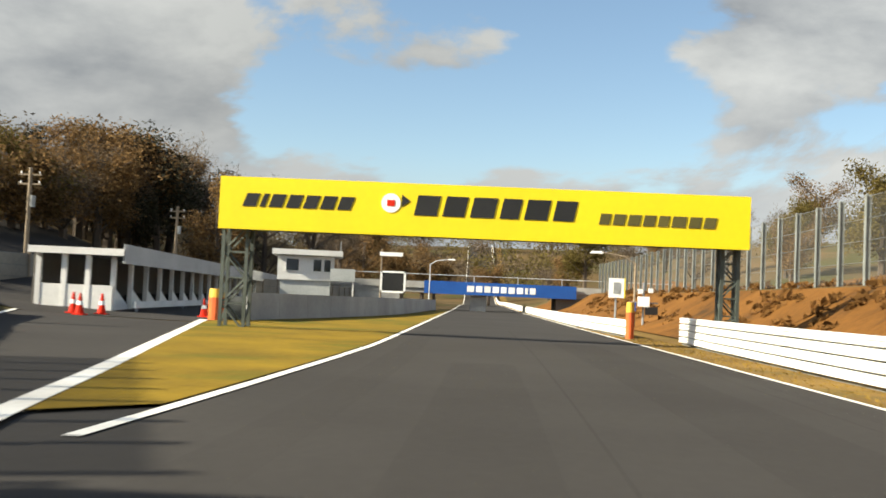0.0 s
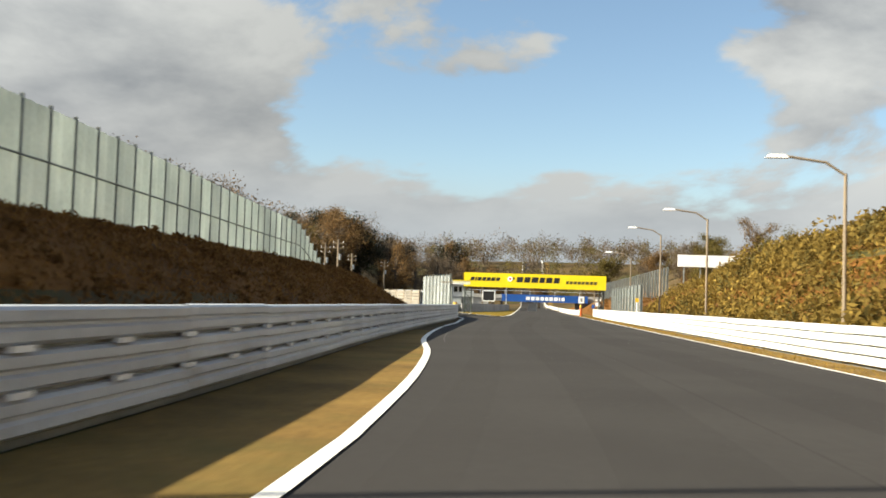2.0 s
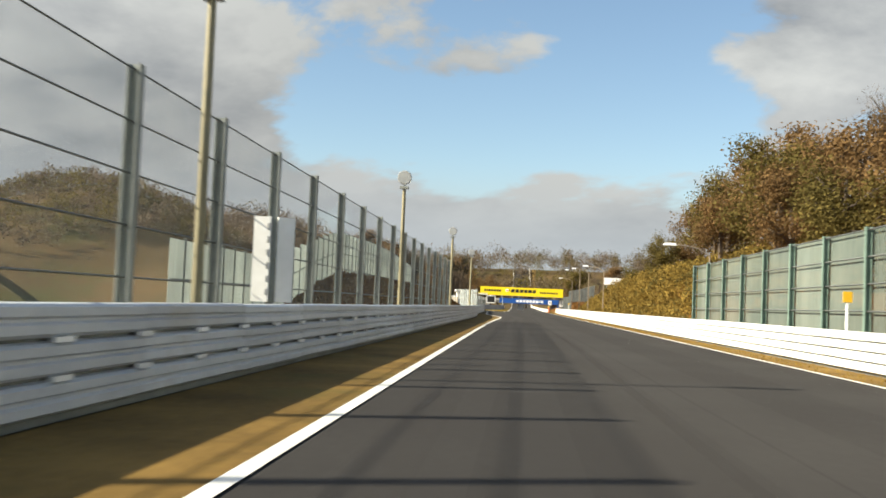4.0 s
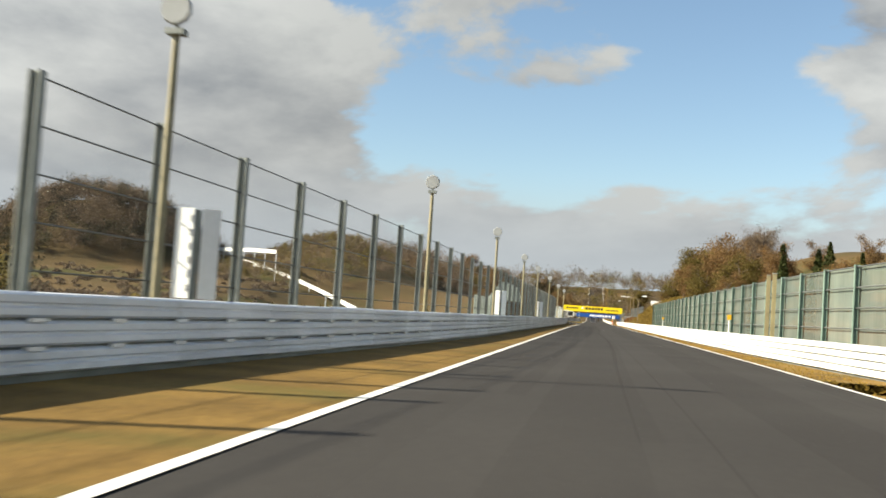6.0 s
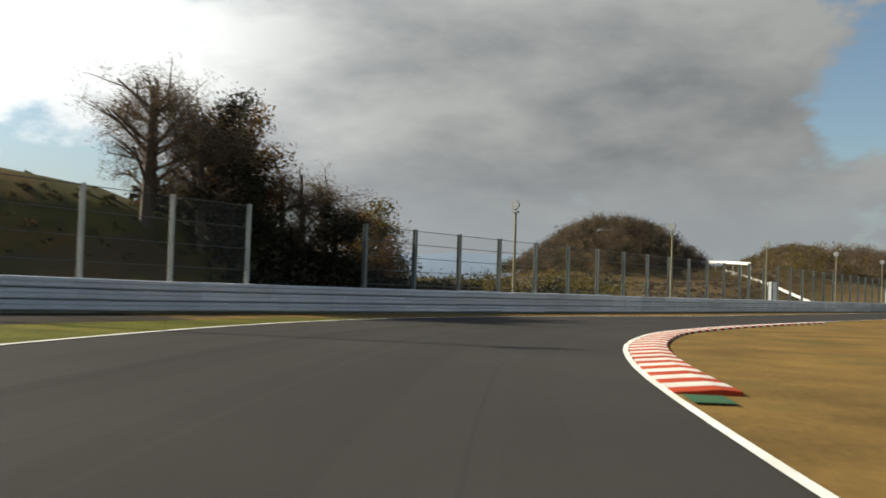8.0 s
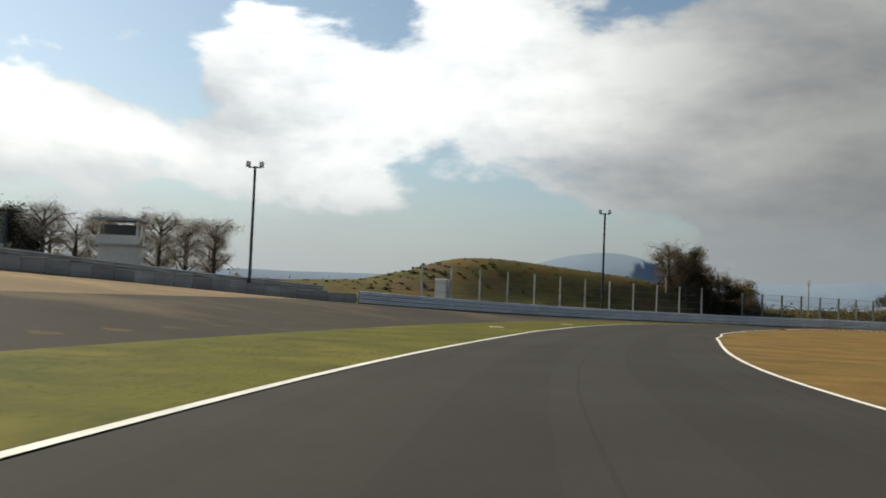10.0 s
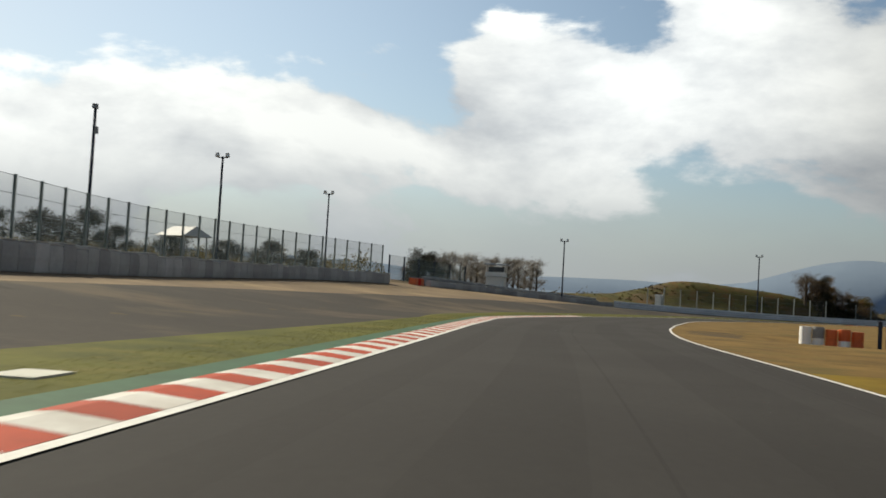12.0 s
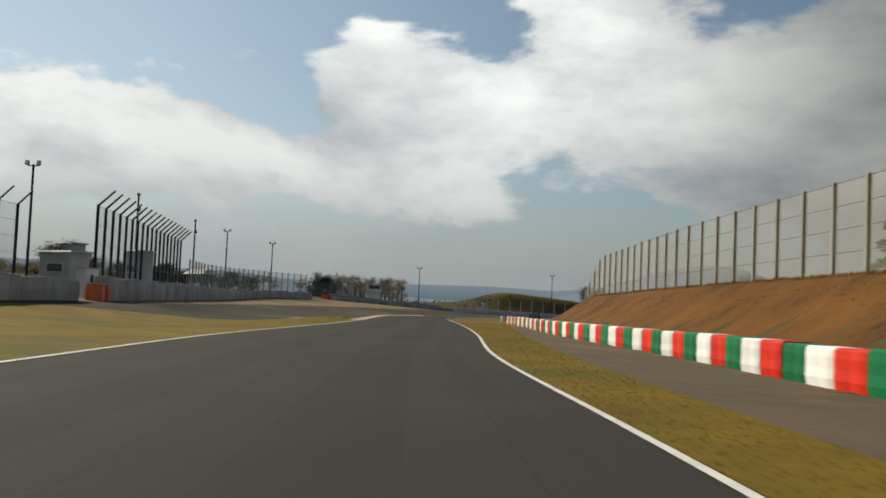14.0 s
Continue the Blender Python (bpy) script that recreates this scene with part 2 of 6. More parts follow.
NET_DENSE = mat("dense_net", (0.36, 0.39, 0.37), (0.27, 0.30, 0.28), 0.7, 0.5, 7.0, alpha=0.23)
GREEN_NET = mat("green_net", (0.168, 0.196, 0.172), (0.105, 0.132, 0.114), 0.8, 0.9, 9.0, alpha=0.70, stretch=(1, 1, 0.12), spread=0.26, specular=0.15)
GREY_PANEL = mat("grey_panel", (0.48, 0.50, 0.49), (0.36, 0.38, 0.37), 0.6, 0.5, 8.0, 0.05, spread=0.10)
WALL_GREY = mat("grey_wall", (0.36, 0.36, 0.36), (0.26, 0.26, 0.26), 0.75, 0.6, 8.0, 0.1)
BELT = mat("conveyor_belt", (0.37, 0.37, 0.37), (0.25, 0.25, 0.25), 0.6, 0.7, 8.0, 0.1, spread=0.24)
BELT_TOP = mat("pale_cover", (0.64, 0.63, 0.60), (0.48, 0.47, 0.44), 0.7, 0.7, 8.0, 0.1)
ORANGE = mat("orange_plastic", (0.72, 0.15, 0.035), (0.52, 0.10, 0.03), 0.45, 1.0, 8.0)
RED = mat("red_cover", (0.70, 0.030, 0.010), (0.50, 0.022, 0.010), 0.6, 1.1, 8.0, 0.1, specular=0.12)
GREEN = mat("green_cover", (0.008, 0.19, 0.066), (0.006, 0.12, 0.042), 0.6, 1.1, 8.0, 0.1, specular=0.12)
WHITE = mat("white_cover", (0.90, 0.90, 0.88), (0.78, 0.78, 0.75), 0.5, 1.1, 8.0, 0.1)
YELLOW = mat("yellow_banner", (0.86, 0.66, 0.010), (0.80, 0.60, 0.012), 0.5, 0.4, 6.0, spread=0.02)
BLUE = mat("blue_banner", (0.012, 0.085, 0.34), (0.010, 0.065, 0.27), 0.5, 0.4, 6.0, spread=0.02)
BLACK = mat("black_paint", (0.018, 0.018, 0.018), (0.012, 0.012, 0.012), 0.5, 1.0, 8.0)
GIRDER = mat("green_grey_girder", (0.085, 0.10, 0.085), (0.05, 0.06, 0.05), 0.6, 1.0, 9.0, 0.1)
PAINT_WHITE = mat("white_building", (0.78, 0.78, 0.75), (0.64, 0.63, 0.60), 0.7, 0.4, 7.0, 0.1)
ROOF = mat("grey_roof", (0.40, 0.41, 0.42), (0.30, 0.31, 0.32), 0.6, 0.4, 7.0, 0.1)
GLASS = mat("dark_glass", (0.02, 0.024, 0.028), (0.015, 0.018, 0.022), 0.08, 1.0, 8.0, specular=0.6)
BARK = mat("bark", (0.105, 0.078, 0.055), (0.055, 0.042, 0.032), 0.9, 1.2, 12.0, 0.5, stretch=(1, 1, 0.3))
TWIG = mat("bare_twigs", (0.174, 0.132, 0.0918), (0.0978, 0.0731, 0.0493), 0.9, 0.5, 5.0, island=0.35, specular=0.1, through=0.3)
GREY_TWIG = mat("grey_twigs", (0.33, 0.305, 0.275), (0.21, 0.192, 0.172), 0.9, 0.5, 5.0, island=0.3, specular=0.1, through=0.3)
LEAF_BROWN = mat("brown_leaves", (0.218, 0.13, 0.0536), (0.115, 0.0727, 0.0321), 0.85, 0.5, 4.0, island=0.4, specular=0.1, through=0.35)
LEAF_DARK = mat("dark_evergreen", (0.046, 0.042, 0.020), (0.024, 0.022, 0.011), 0.75, 0.5, 4.0, island=0.45, specular=0.2)
LEAF_GOLD = mat("golden_scrub", (0.27, 0.182, 0.042), (0.130, 0.090, 0.024), 0.85, 0.5, 4.0, island=0.4, specular=0.1, through=0.35)
LEAF_CONIFER = mat("conifer_needles", (0.0595, 0.0697, 0.0187), (0.0272, 0.0357, 0.0119), 0.8, 0.5, 4.0, island=0.4, specular=0.15)
LEAF_OLIVE = mat("olive_leaves", (0.157, 0.119, 0.0357), (0.0892, 0.0731, 0.0221), 0.85, 0.5, 4.0, island=0.4, specular=0.1, through=0.35)
# distance haze is mixed into this blue, no haze volume exists
HAZED_HILL = mat("hazed_hill", (0.225, 0.285, 0.365), (0.20, 0.255, 0.335), 1.0, 0.004, 0.03, spread=0.02, specular=0.0)
SPEAKER = mat("grey_plastic", (0.32, 0.33, 0.33), (0.24, 0.25, 0.25), 0.5, 1.0, 8.0)
RUBBER = mat("rubber_mark", (0.030, 0.029, 0.028), (0.042, 0.040, 0.038), 0.9, 1.2, 9.0, alpha=0.06, specular=0.1)
PALE_PANEL = mat("pale_panel", (0.66, 0.70, 0.66), (0.50, 0.54, 0.51), 0.6, 0.5, 8.0, 0.05, spread=0.12, through=0.45)

# ---- mesh tools ----


class Shell:
    """Collects vertices and faces of one mesh."""

    def __init__(self):
        self.v, self.f = [], []

    def box(self, centre, size, yaw=0.0, taper=1.0):
        c, s = math.cos(yaw), math.sin(yaw)
        k = len(self.v)
        for dz in (-0.5, 0.5):
            g = taper if dz > 0 else 1.0
            for dx, dy in ((-0.5, -0.5), (0.5, -0.5), (0.5, 0.5), (-0.5, 0.5)):
                x, y = dx * size[0] * g, dy * size[1] * g
                self.v.append((centre[0] + c * x - s * y, centre[1] + s * x + c * y, centre[2] + dz * size[2]))
        self.f += [(k, k + 3, k + 2, k + 1), (k + 4, k + 5, k + 6, k + 7)]
        self.f += [(k + i, k + (i + 1) % 4, k + 4 + (i + 1) % 4, k + 4 + i) for i in range(4)]
        return self

    def tube(self, a, b, ra, rb=None, n=6, caps=True):
        a, b = Vector(a), Vector(b)
        rb = ra if rb is None else rb
        d = (b - a).normalized()
        u = d.orthogonal().normalized()
        w = d.cross(u)
        k = len(self.v)
        for p, r in ((a, ra), (b, rb)):
            for i in range(n):
                q = p + (u * math.cos(i * math.tau / n) + w * math.sin(i * math.tau / n)) * r
                self.v.append(tuple(q))
        self.f += [(k + i, k + (i + 1) % n, k + n + (i + 1) % n, k + n + i) for i in range(n)]
        if caps:
            self.f += [tuple(k + n - 1 - i for i in range(n)), tuple(k + n + i for i in range(n))]
        return self

    def strand(self, pts, r, n=5):
        """One unbroken cable along points that run mostly level."""
        return self.sweep([tuple(q) for q in pts], [(r * math.cos(i * math.tau / n), r * math.sin(i * math.tau / n)) for i in range(n)])

    def pipe(self, pts, r, n=5):
        for a, b in zip(pts, pts[1:]):
            self.tube(a, b, r, r, n)
        return self

    def ibeam(self, x, y, z0, z1, w, yaw=0.0):
        c, s = math.cos(yaw), math.sin(yaw)
        t, h = w * 0.07, w / 2
        ring = [(-h, -h), (h, -h), (h, -h + 2 * t), (t, -h + 2 * t), (t, h - 2 * t), (h, h - 2 * t), (h, h), (-h, h), (-h, h - 2 * t), (-t, h - 2 * t), (-t, -h + 2 * t), (-h, -h + 2 * t)]
        k, m = len(self.v), len(ring)
        for z in (z0, z1):
            self.v += [(x + c * u - s * v, y + s * u + c * v, z) for u, v in ring]
        self.f += [(k + i, k + (i + 1) % m, k + m + (i + 1) % m, k + m + i) for i in range(m)]
        self.f += [tuple(k + m - 1 - i for i in range(m)), tuple(k + m + i for i in range(m))]
        return self

    def sweep(self, line, profile, closed=True):
        """profile: (offset to the right of the line's way, height); line: (x, y, z)."""
        k, m = len(self.v), len(profile)
        for i, p in enumerate(line):
            a, b = line[max(i - 1, 0)], line[min(i + 1, len(line) - 1)]
            dx, dy = b[0] - a[0], b[1] - a[1]
            h = math.hypot(dx, dy) or 1.0
            rx, ry = dy / h, -dx / h
            for o, z in profile:
                self.v.append((p[0] + rx * o, p[1] + ry * o, p[2] + z))
        last = m if closed else m - 1
        for i in range(len(line) - 1):
            for j in range(last):
                a, b = k + i * m + j, k + i * m + (j + 1) % m
                self.f.append((a, b, b + m, a + m))
        if closed:
            self.f += [tuple(k + j for j in range(m)), tuple(k + (len(line) - 1) * m + m - 1 - j for j in range(m))]
        return self

    def mesh(self, name, smooth=False):
        me = bpy.data.meshes.new(name)
        me.from_pydata(self.v, [], self.f)
        if smooth:
            me.polygons.foreach_set("use_smooth", [True] * len(me.polygons))
        me.update()
        return me


def part(name, shell, material, parent=None, label="", smooth=False, kind=""):
    me = shell.mesh(name, smooth) if isinstance(shell, Shell) else shell
    if material and not me.materials:
        me.materials.append(material)
    ob = new(name, me)
    if parent:
        ob.parent = parent
    return tagged(ob, label=label, kind=kind)


def thing(name, label, category, group="", at=(0, 0, 0), yaw=0.0, kind=""):
    ob = new(name)
    ob.matrix_basis = Matrix.Translation(at) @ Matrix.Rotation(yaw, 4, "Z")
    return tagged(ob, label, category, group, kind)


def smooth_line(pts, step=2.0):
    """A rounded line through a few points, stepped evenly."""
    p = np.array(pts, float)
    q = np.vstack([2 * p[0] - p[1], p, 2 * p[-1] - p[-2]])
    out = []
    for i in range(1, len(q) - 2):
        a, b, c, d = q[i - 1], q[i], q[i + 1], q[i + 2]
        n = max(2, int(np.linalg.norm(c[:2] - b[:2]) / 0.5))
        t = np.linspace(0, 1, n, endpoint=False)[:, None]
        out.append(0.5 * (2 * b + (c - a) * t + (2 * a - 5 * b + 4 * c - d) * t ** 2 + (3 * b - a - 3 * c + d) * t ** 3))
    out = np.vstack(out + [p[-1:]])
    s = np.concatenate([[0], np.cumsum(np.linalg.norm(np.diff(out[:, :2], axis=0), axis=1))])
    g = np.linspace(0, s[-1], max(2, int(round(s[-1] / step)) + 1))
    return np.stack([np.interp(g, s, out[:, k]) for k in range(out.shape[1])], 1)


def shifted(line, off):
    """The line moved sideways; off > 0 to the right of its way."""
    d = np.gradient(line[:, :2], axis=0)
    d /= np.linalg.norm(d, axis=1)[:, None]
    r = np.stack([d[:, 1], -d[:, 0]], 1)
    return line[:, :2] + r * (np.asarray(off).reshape(-1, 1) if np.ndim(off) else off)


# ---- the plan ----
# both edges of the circuit, from the bridge to the bank past the long curve
LEFT_EDGE = smooth_line([(-5.1, 330), (-5.0, 120), (-5.0, 40), (-5.02, 0), (-5.12, -8), (-5.38, -15), (-5.62, -20), (-5.95, -26), (-6.7, -42), (-6.95, -54), (-6.88, -62), (-6.62, -69), (-6.24, -75), (-5.58, -81), (-5.16, -87), (-4.97, -91.5), (-4.9, -96), (-5.1, -110), (-5.25, -130), (-5.3, -180),
                         (-5.28, -240), (-5.2, -255), (-5.32, -261.5), (-6.35, -271), (-6.9, -278), (-6.2, -287), (-2.6, -298), (4.6, -312), (13.6, -324.5), (21.2, -333.8), (28.8, -342.6),
                         (47.0, -361.5), (68.5, -380.2), (81.4, -388.1), (95.6, -395.8), (112.6, -405.0), (128.4, -414.0), (142.0, -422.2), (154.4, -429.6), (168, -436.8), (186, -446), (230, -468)], 2.0)
RIGHT_EDGE = smooth_line([(1.6, 330), (1.6, 120), (1.6, 20), (1.67, -40), (1.67, -150), (1.67, -225), (1.2, -250), (1.0, -270), (1.7, -282), (3.4, -289.3), (6.0, -295.8),
                          (9.8, -303.1), (15.2, -312.4), (22.4, -323.6), (27.1, -329.6), (31.1, -334.7), (47.0, -352.4), (67.6, -369.0), (73.4, -373.3), (80.3, -378.3), (92.3, -386.0), (108.4, -394.6),
                          (127.8, -405.2), (146.2, -415.6), (163.2, -425.6), (178.2, -433.5), (196, -443), (238, -463)], 2.0)
# outer barrier: rail along the straight, then round the run-off
FENCE_BASE = smooth_line([(-16.5, 3), (-12.2, -12), (-9.6, -21), (-8.5, -31), (-7.9, -48), (-7.4, -64), (-6.98, -76), (-6.78, -92), (-7.0, -130), (-7.4, -180), (-7.9, -215), (-8.7, -240),
                         (-9.4, -260), (-10.2, -276), (-10.4, -290), (-9.9, -303), (-8.3, -318), (-6.2, -328)], 1.65)
RAIL_LEFT = smooth_line([(-16.5, 3), (-12.2, -12), (-10.2, -18.9), (-8.95, -27.4), (-8.35, -31.9), (-7.85, -37), (-7.75, -46), (-7.69, -55), (-7.56, -64), (-7.36, -75), (-7.02, -85), (-6.74, -94),
                         (-6.76, -110), (-6.86, -130), (-7.2, -184), (-7.14, -203), (-7.62, -222), (-8.4, -240), (-8.75, -257), (-9.3, -268), (-10.05, -279), (-10.4, -290), (-9.9, -303), (-8.3, -318), (-6.2, -328)], 1.65)
BELT_LINE = smooth_line([(-6.0, -328.6), (-1.4, -342), (4.6, -355), (8.0, -361.5)], 1.5)
BELT_LINE_2 = smooth_line([(15.2, -369.1), (20, -373.5), (34, -384.2), (57, -397), (80, -407), (101, -416.5), (122.5, -426.0)], 1.5)
RAIL_RIGHT = smooth_line([(3.1, 3.6), (2.9, -3), (2.68, -20), (2.63, -60), (2.63, -150), (2.8, -200), (3.4, -222), (5.0, -240), (7.5, -258), (12, -276)], 2.0)
TYRE_PLAN = [(112.64, -391.48), (125.4, -398.7), (141.5, -408.1), (152.2, -413.9), (161.8, -418.9), (173.0, -425.2), (190, -434.6)]
TYRE_LINE = smooth_line(TYRE_PLAN, 0.92)
CREST = smooth_line([(-27, -322, 0.2), (-25, -314, 1.3), (-24.5, -304, 4.3), (-21.5, -296, 4.5), (-19, -287, 4.0), (-17.5, -280, 2.2), (-16.5, -274, 0.4)], 1.5)
BANK_FOOT = TYRE_LINE[:, :2]
EDGE_NP = LEFT_EDGE[:, :2]


def bump_at(x, y, cx, cy, rx, ry, h, turn=0.0, power=1.0):
    c, s = math.cos(turn), math.sin(turn)
    u, v = ((x - cx) * c + (y - cy) * s) / rx, (-(x - cx) * s + (y - cy) * c) / ry
    return h * np.exp(-((u * u + v * v) ** power))


def step01(v, a, b):
    t = np.clip((v - a) / (b - a), 0, 1)
    return t * t * (3 - 2 * t)


def side_distance(x, y, line):
    """Distance to a line, and whether it is left (+) of its way."""
    p = np.stack([x, y], -1).reshape(-1, 2)
    best = np.full(len(p), 1e9)
    side = np.zeros(len(p))
    for k in range(0, len(p), 4000):
        q = p[k:k + 4000]
        d = np.linalg.norm(q[:, None] - line[None], axis=2)
        i = np.clip(d.argmin(1), 1, len(line) - 2)
        w = line[i + 1] - line[i - 1]
        w = w / np.linalg.norm(w, axis=1)[:, None]
        r = q - line[i]
        best[k:k + 4000] = np.abs(w[:, 0] * r[:, 1] - w[:, 1] * r[:, 0])
        side[k:k + 4000] = np.sign(w[:, 0] * r[:, 1] - w[:, 1] * r[:, 0])
        far = d.min(1)
        best[k:k + 4000] = np.where(far > best[k:k + 4000] * 1.5, far, best[k:k + 4000])
    return best.reshape(np.shape(x)), side.reshape(np.shape(x))


def ground_z(x, y):
    """Height of the land."""
    x, y = np.asarray(x, float), np.asarray(y, float)
    z = np.zeros(np.broadcast(x, y).shape)
    # the way goes to -y, so the outside of the curve is on its right
    d, s = side_distance(x, y, EDGE_NP)
    out = np.where(s < 0, d, 0)
    rise = np.where(out < 33, 0.002 * out ** 2, 2.18 + 0.02 * (out - 33)) + 0.34 * step01(out, 5.5, 12.0) * step01(x, -8, 6)
    z = z + rise * step01(-y, 268, 305) * step01(-x, -240, -150)
    # cut banks beside the straight
    z = z + (2.7 * step01(-x, 9.0, 15.0) * step01(-y, 24, 40) + 0.5 * step01(-x, 15, 26) * step01(-y, 20, 40)) * step01(y, -130, -106)
    z = z + 2.0 * step01(x, 4.2, 8.5) * step01(y, -215, -185) * step01(-y, -140, -90)
    z = z + 3.0 * step01(x, 9.5, 22) * step01(y, -205, -150) * step01(-y, -60, 10)
    z = z + 4.5 * step01(x, 10, 30) * step01(y, -175, -140) * step01(-y, 70, 100)
    z = z + 2.1 * step01(x, 5.5, 10) * step01(y, -135, -110) * step01(-y, 30, 60) + 1.3 * step01(x, 5.5, 10) * step01(-y, 14, 30) * step01(y, -60, -30)
    # low land beyond the fence, wooded hills, grassy mound
    z = z - 2.2 * step01(-x, 14, 34) * step01(-y, 150, 175) * step01(y, -300, -265)
    z = z + bump_at(x, y, -91, -72, 19, 22, 13.0, 0.2, 1.5) + bump_at(x, y, -50, -60, 14, 32, 8.6, 0.15, 1.1)
    z = z - bump_at(x, y, -35, -110, 13, 15, 4.6, 0.0, 1.3) - bump_at(x, y, -50, -97, 7, 7, 1.0)
    z = z + bump_at(x, y, -60, 42, 26, 60, 12.0, 0.0, 1.2) + bump_at(x, y, -45, 130, 22, 45, 11, 0.0, 1.2)
    z = z + bump_at(x, y, 10, 290, 160, 60, 17, 0.0, 1.2) + bump_at(x, y, 42, 150, 24, 80, 11, 0.0, 1.2)
    # shallow dip in the infield
    z = z - bump_at(x, y, 85.5, -372.2, 4.6, 4.6, 0.5)
    # long grassy ridge behind the fence of the curve
    q = np.stack([np.broadcast_to(x, z.shape), np.broadcast_to(y, z.shape)], -1).reshape(-1, 2)
    near = (np.abs(q[:, 0] + 22) < 30) & (np.abs(q[:, 1] + 298) < 45)
    if near.any():
        dd = np.linalg.norm(q[near][:, None] - CREST[None, :, :2], axis=2)
        k = dd.argmin(1)
        add = np.zeros(len(q))
        add[near] = CREST[k, 2] * np.exp(-(dd.min(1) / 7.0) ** 2.6) * step01(-q[near][:, 0], 11.2, 14.6)
        z = z + add.reshape(z.shape)
    # bank behind the tyre wall
    dt, st = side_distance(x, y, TYRE_LINE[:, :2])
    z = z + 2.5 * np.where(st > 0, step01(dt, 1.0, 5.5), 0) * step01((x - TYRE_LINE[0, 0]) * 0.868 - (y - TYRE_LINE[0, 1]) * 0.496, -1.0, 9.0) * step01(-x, -300, -230)
    return z


def land_point(x, y):
    return float(ground_z(np.array([x]), np.array([y]))[0])


def on_land(line, lift=0.0):
    line = np.asarray(line)[:, :2]
    return np.column_stack([line, ground_z(line[:, 0], line[:, 1]) + lift])


def build_ground():
    def axis(lo, hi, step, far):
        mid = np.arange(lo, hi + 0.1, step)
        grow = [10, 30, 70, 140, 260, 500, 900, 1700, far]
        return np.concatenate([[lo - g for g in reversed(grow)], mid, [hi + g for g in grow]])
    xs, ys = axis(-130, 250, 2.0, 3600), axis(-480, 330, 2.0, 3600)
    gx, gy = np.meshgrid(xs, ys)
    gz = ground_z(gx, gy) + 0.0
    wob = np.sin(gx * 0.9) * np.cos(gy * 0.7) * 0.05
    off, _ = side_distance(gx, gy, EDGE_NP)
    gz = gz + wob * step01(off, 30, 60)
    v = np.stack([gx, gy, gz], -1).reshape(-1, 3)
    nx, ny = len(xs), len(ys)
    i = np.arange(nx * ny).reshape(ny, nx)
    f = np.stack([i[:-1, :-1], i[:-1, 1:], i[1:, 1:], i[1:, :-1]], -1).reshape(-1, 4)
    me = bpy.data.meshes.new("ground")
    me.from_pydata(v.tolist(), [], f.tolist())
    me.polygons.foreach_set("use_smooth", [True] * len(me.polygons))
    me.materials.append(LAND)
    tagged(new("ground", me), "rough brown winter land with low banks and hills", "ground", kind="structure")


build_ground()


def ribbon(name, line_a, line_b, lift, material, label, category="road", cells=3, kind="structure", parent=None):
    """A strip laid on the land between two lines of the same number of points."""
    s = Shell()
    a, b = np.asarray(line_a)[:, :2], np.asarray(line_b)[:, :2]
    rows = [a + (b - a) * k / cells for k in range(cells + 1)]
    pts = np.stack(rows, 1).reshape(-1, 2)
    z = ground_z(pts[:, 0], pts[:, 1]) + lift
    s.v = np.column_stack([pts, z]).tolist()
    m = cells + 1
    for i in range(len(a) - 1):
        for j in range(cells):
            k = i * m + j
            s.f.append((k, k + 1, k + m + 1, k + m))
    ob = part(name, s, material, parent, smooth=True)
    n0 = ob.data.polygons[0].normal.z
    if n0 < 0:
        ob.data.flip_normals()
    return tagged(ob, label, category, kind=kind)


def between(line, y0=None, y1=None, x0=None, x1=None):
    """The points of a line with y from y1 up to y0 and x from x0 to x1."""
    q = np.asarray(line)
    keep = np.ones(len(q), bool)
    if y0 is not None:
        keep &= q[:, 1] <= y0
    if y1 is not None:
        keep &= q[:, 1] >= y1
    if x0 is not None:
        keep &= q[:, 0] >= x0
    if x1 is not None:
        keep &= q[:, 0] <= x1
    return q[keep]


def matched(a, b, n):
    """Two lines stepped to the same number of points."""
    def re(q):
        q = np.asarray(q)[:, :2]
        s = np.concatenate([[0], np.cumsum(np.linalg.norm(np.diff(q, axis=0), axis=1))])
        g = np.linspace(0, s[-1], n)
        return np.stack([np.interp(g, s, q[:, 0]), np.interp(g, s, q[:, 1])], 1)
    return re(a), re(b)


# ---- the circuit ----
# left and right edges are matched by nearest points so that the strips stay square to the way
def nearest_on(line, other):
    d = np.linalg.norm(line[:, None, :2] - other[None, :, :2], axis=2)
    return other[d.argmin(1)]


ribbon("road", LEFT_EDGE, nearest_on(LEFT_EDGE, smooth_line(RIGHT_EDGE[::4, :2], 0.5)), 0.02, ASPHALT, "dark grey asphalt race track with faint rubber streaks", cells=4)
for seg in (between(LEFT_EDGE, None, -22.0), between(LEFT_EDGE, -59, None)):
    ribbon("road_line", shifted(seg, -0.13), shifted(seg, 0.0), 0.032, LINE, "white painted line along the track edge", "road line", 1)
ribbon("road_line", shifted(RIGHT_EDGE, 0.0), shifted(RIGHT_EDGE, 0.095), 0.032, LINE, "white painted line along the track edge", "road line", 1)

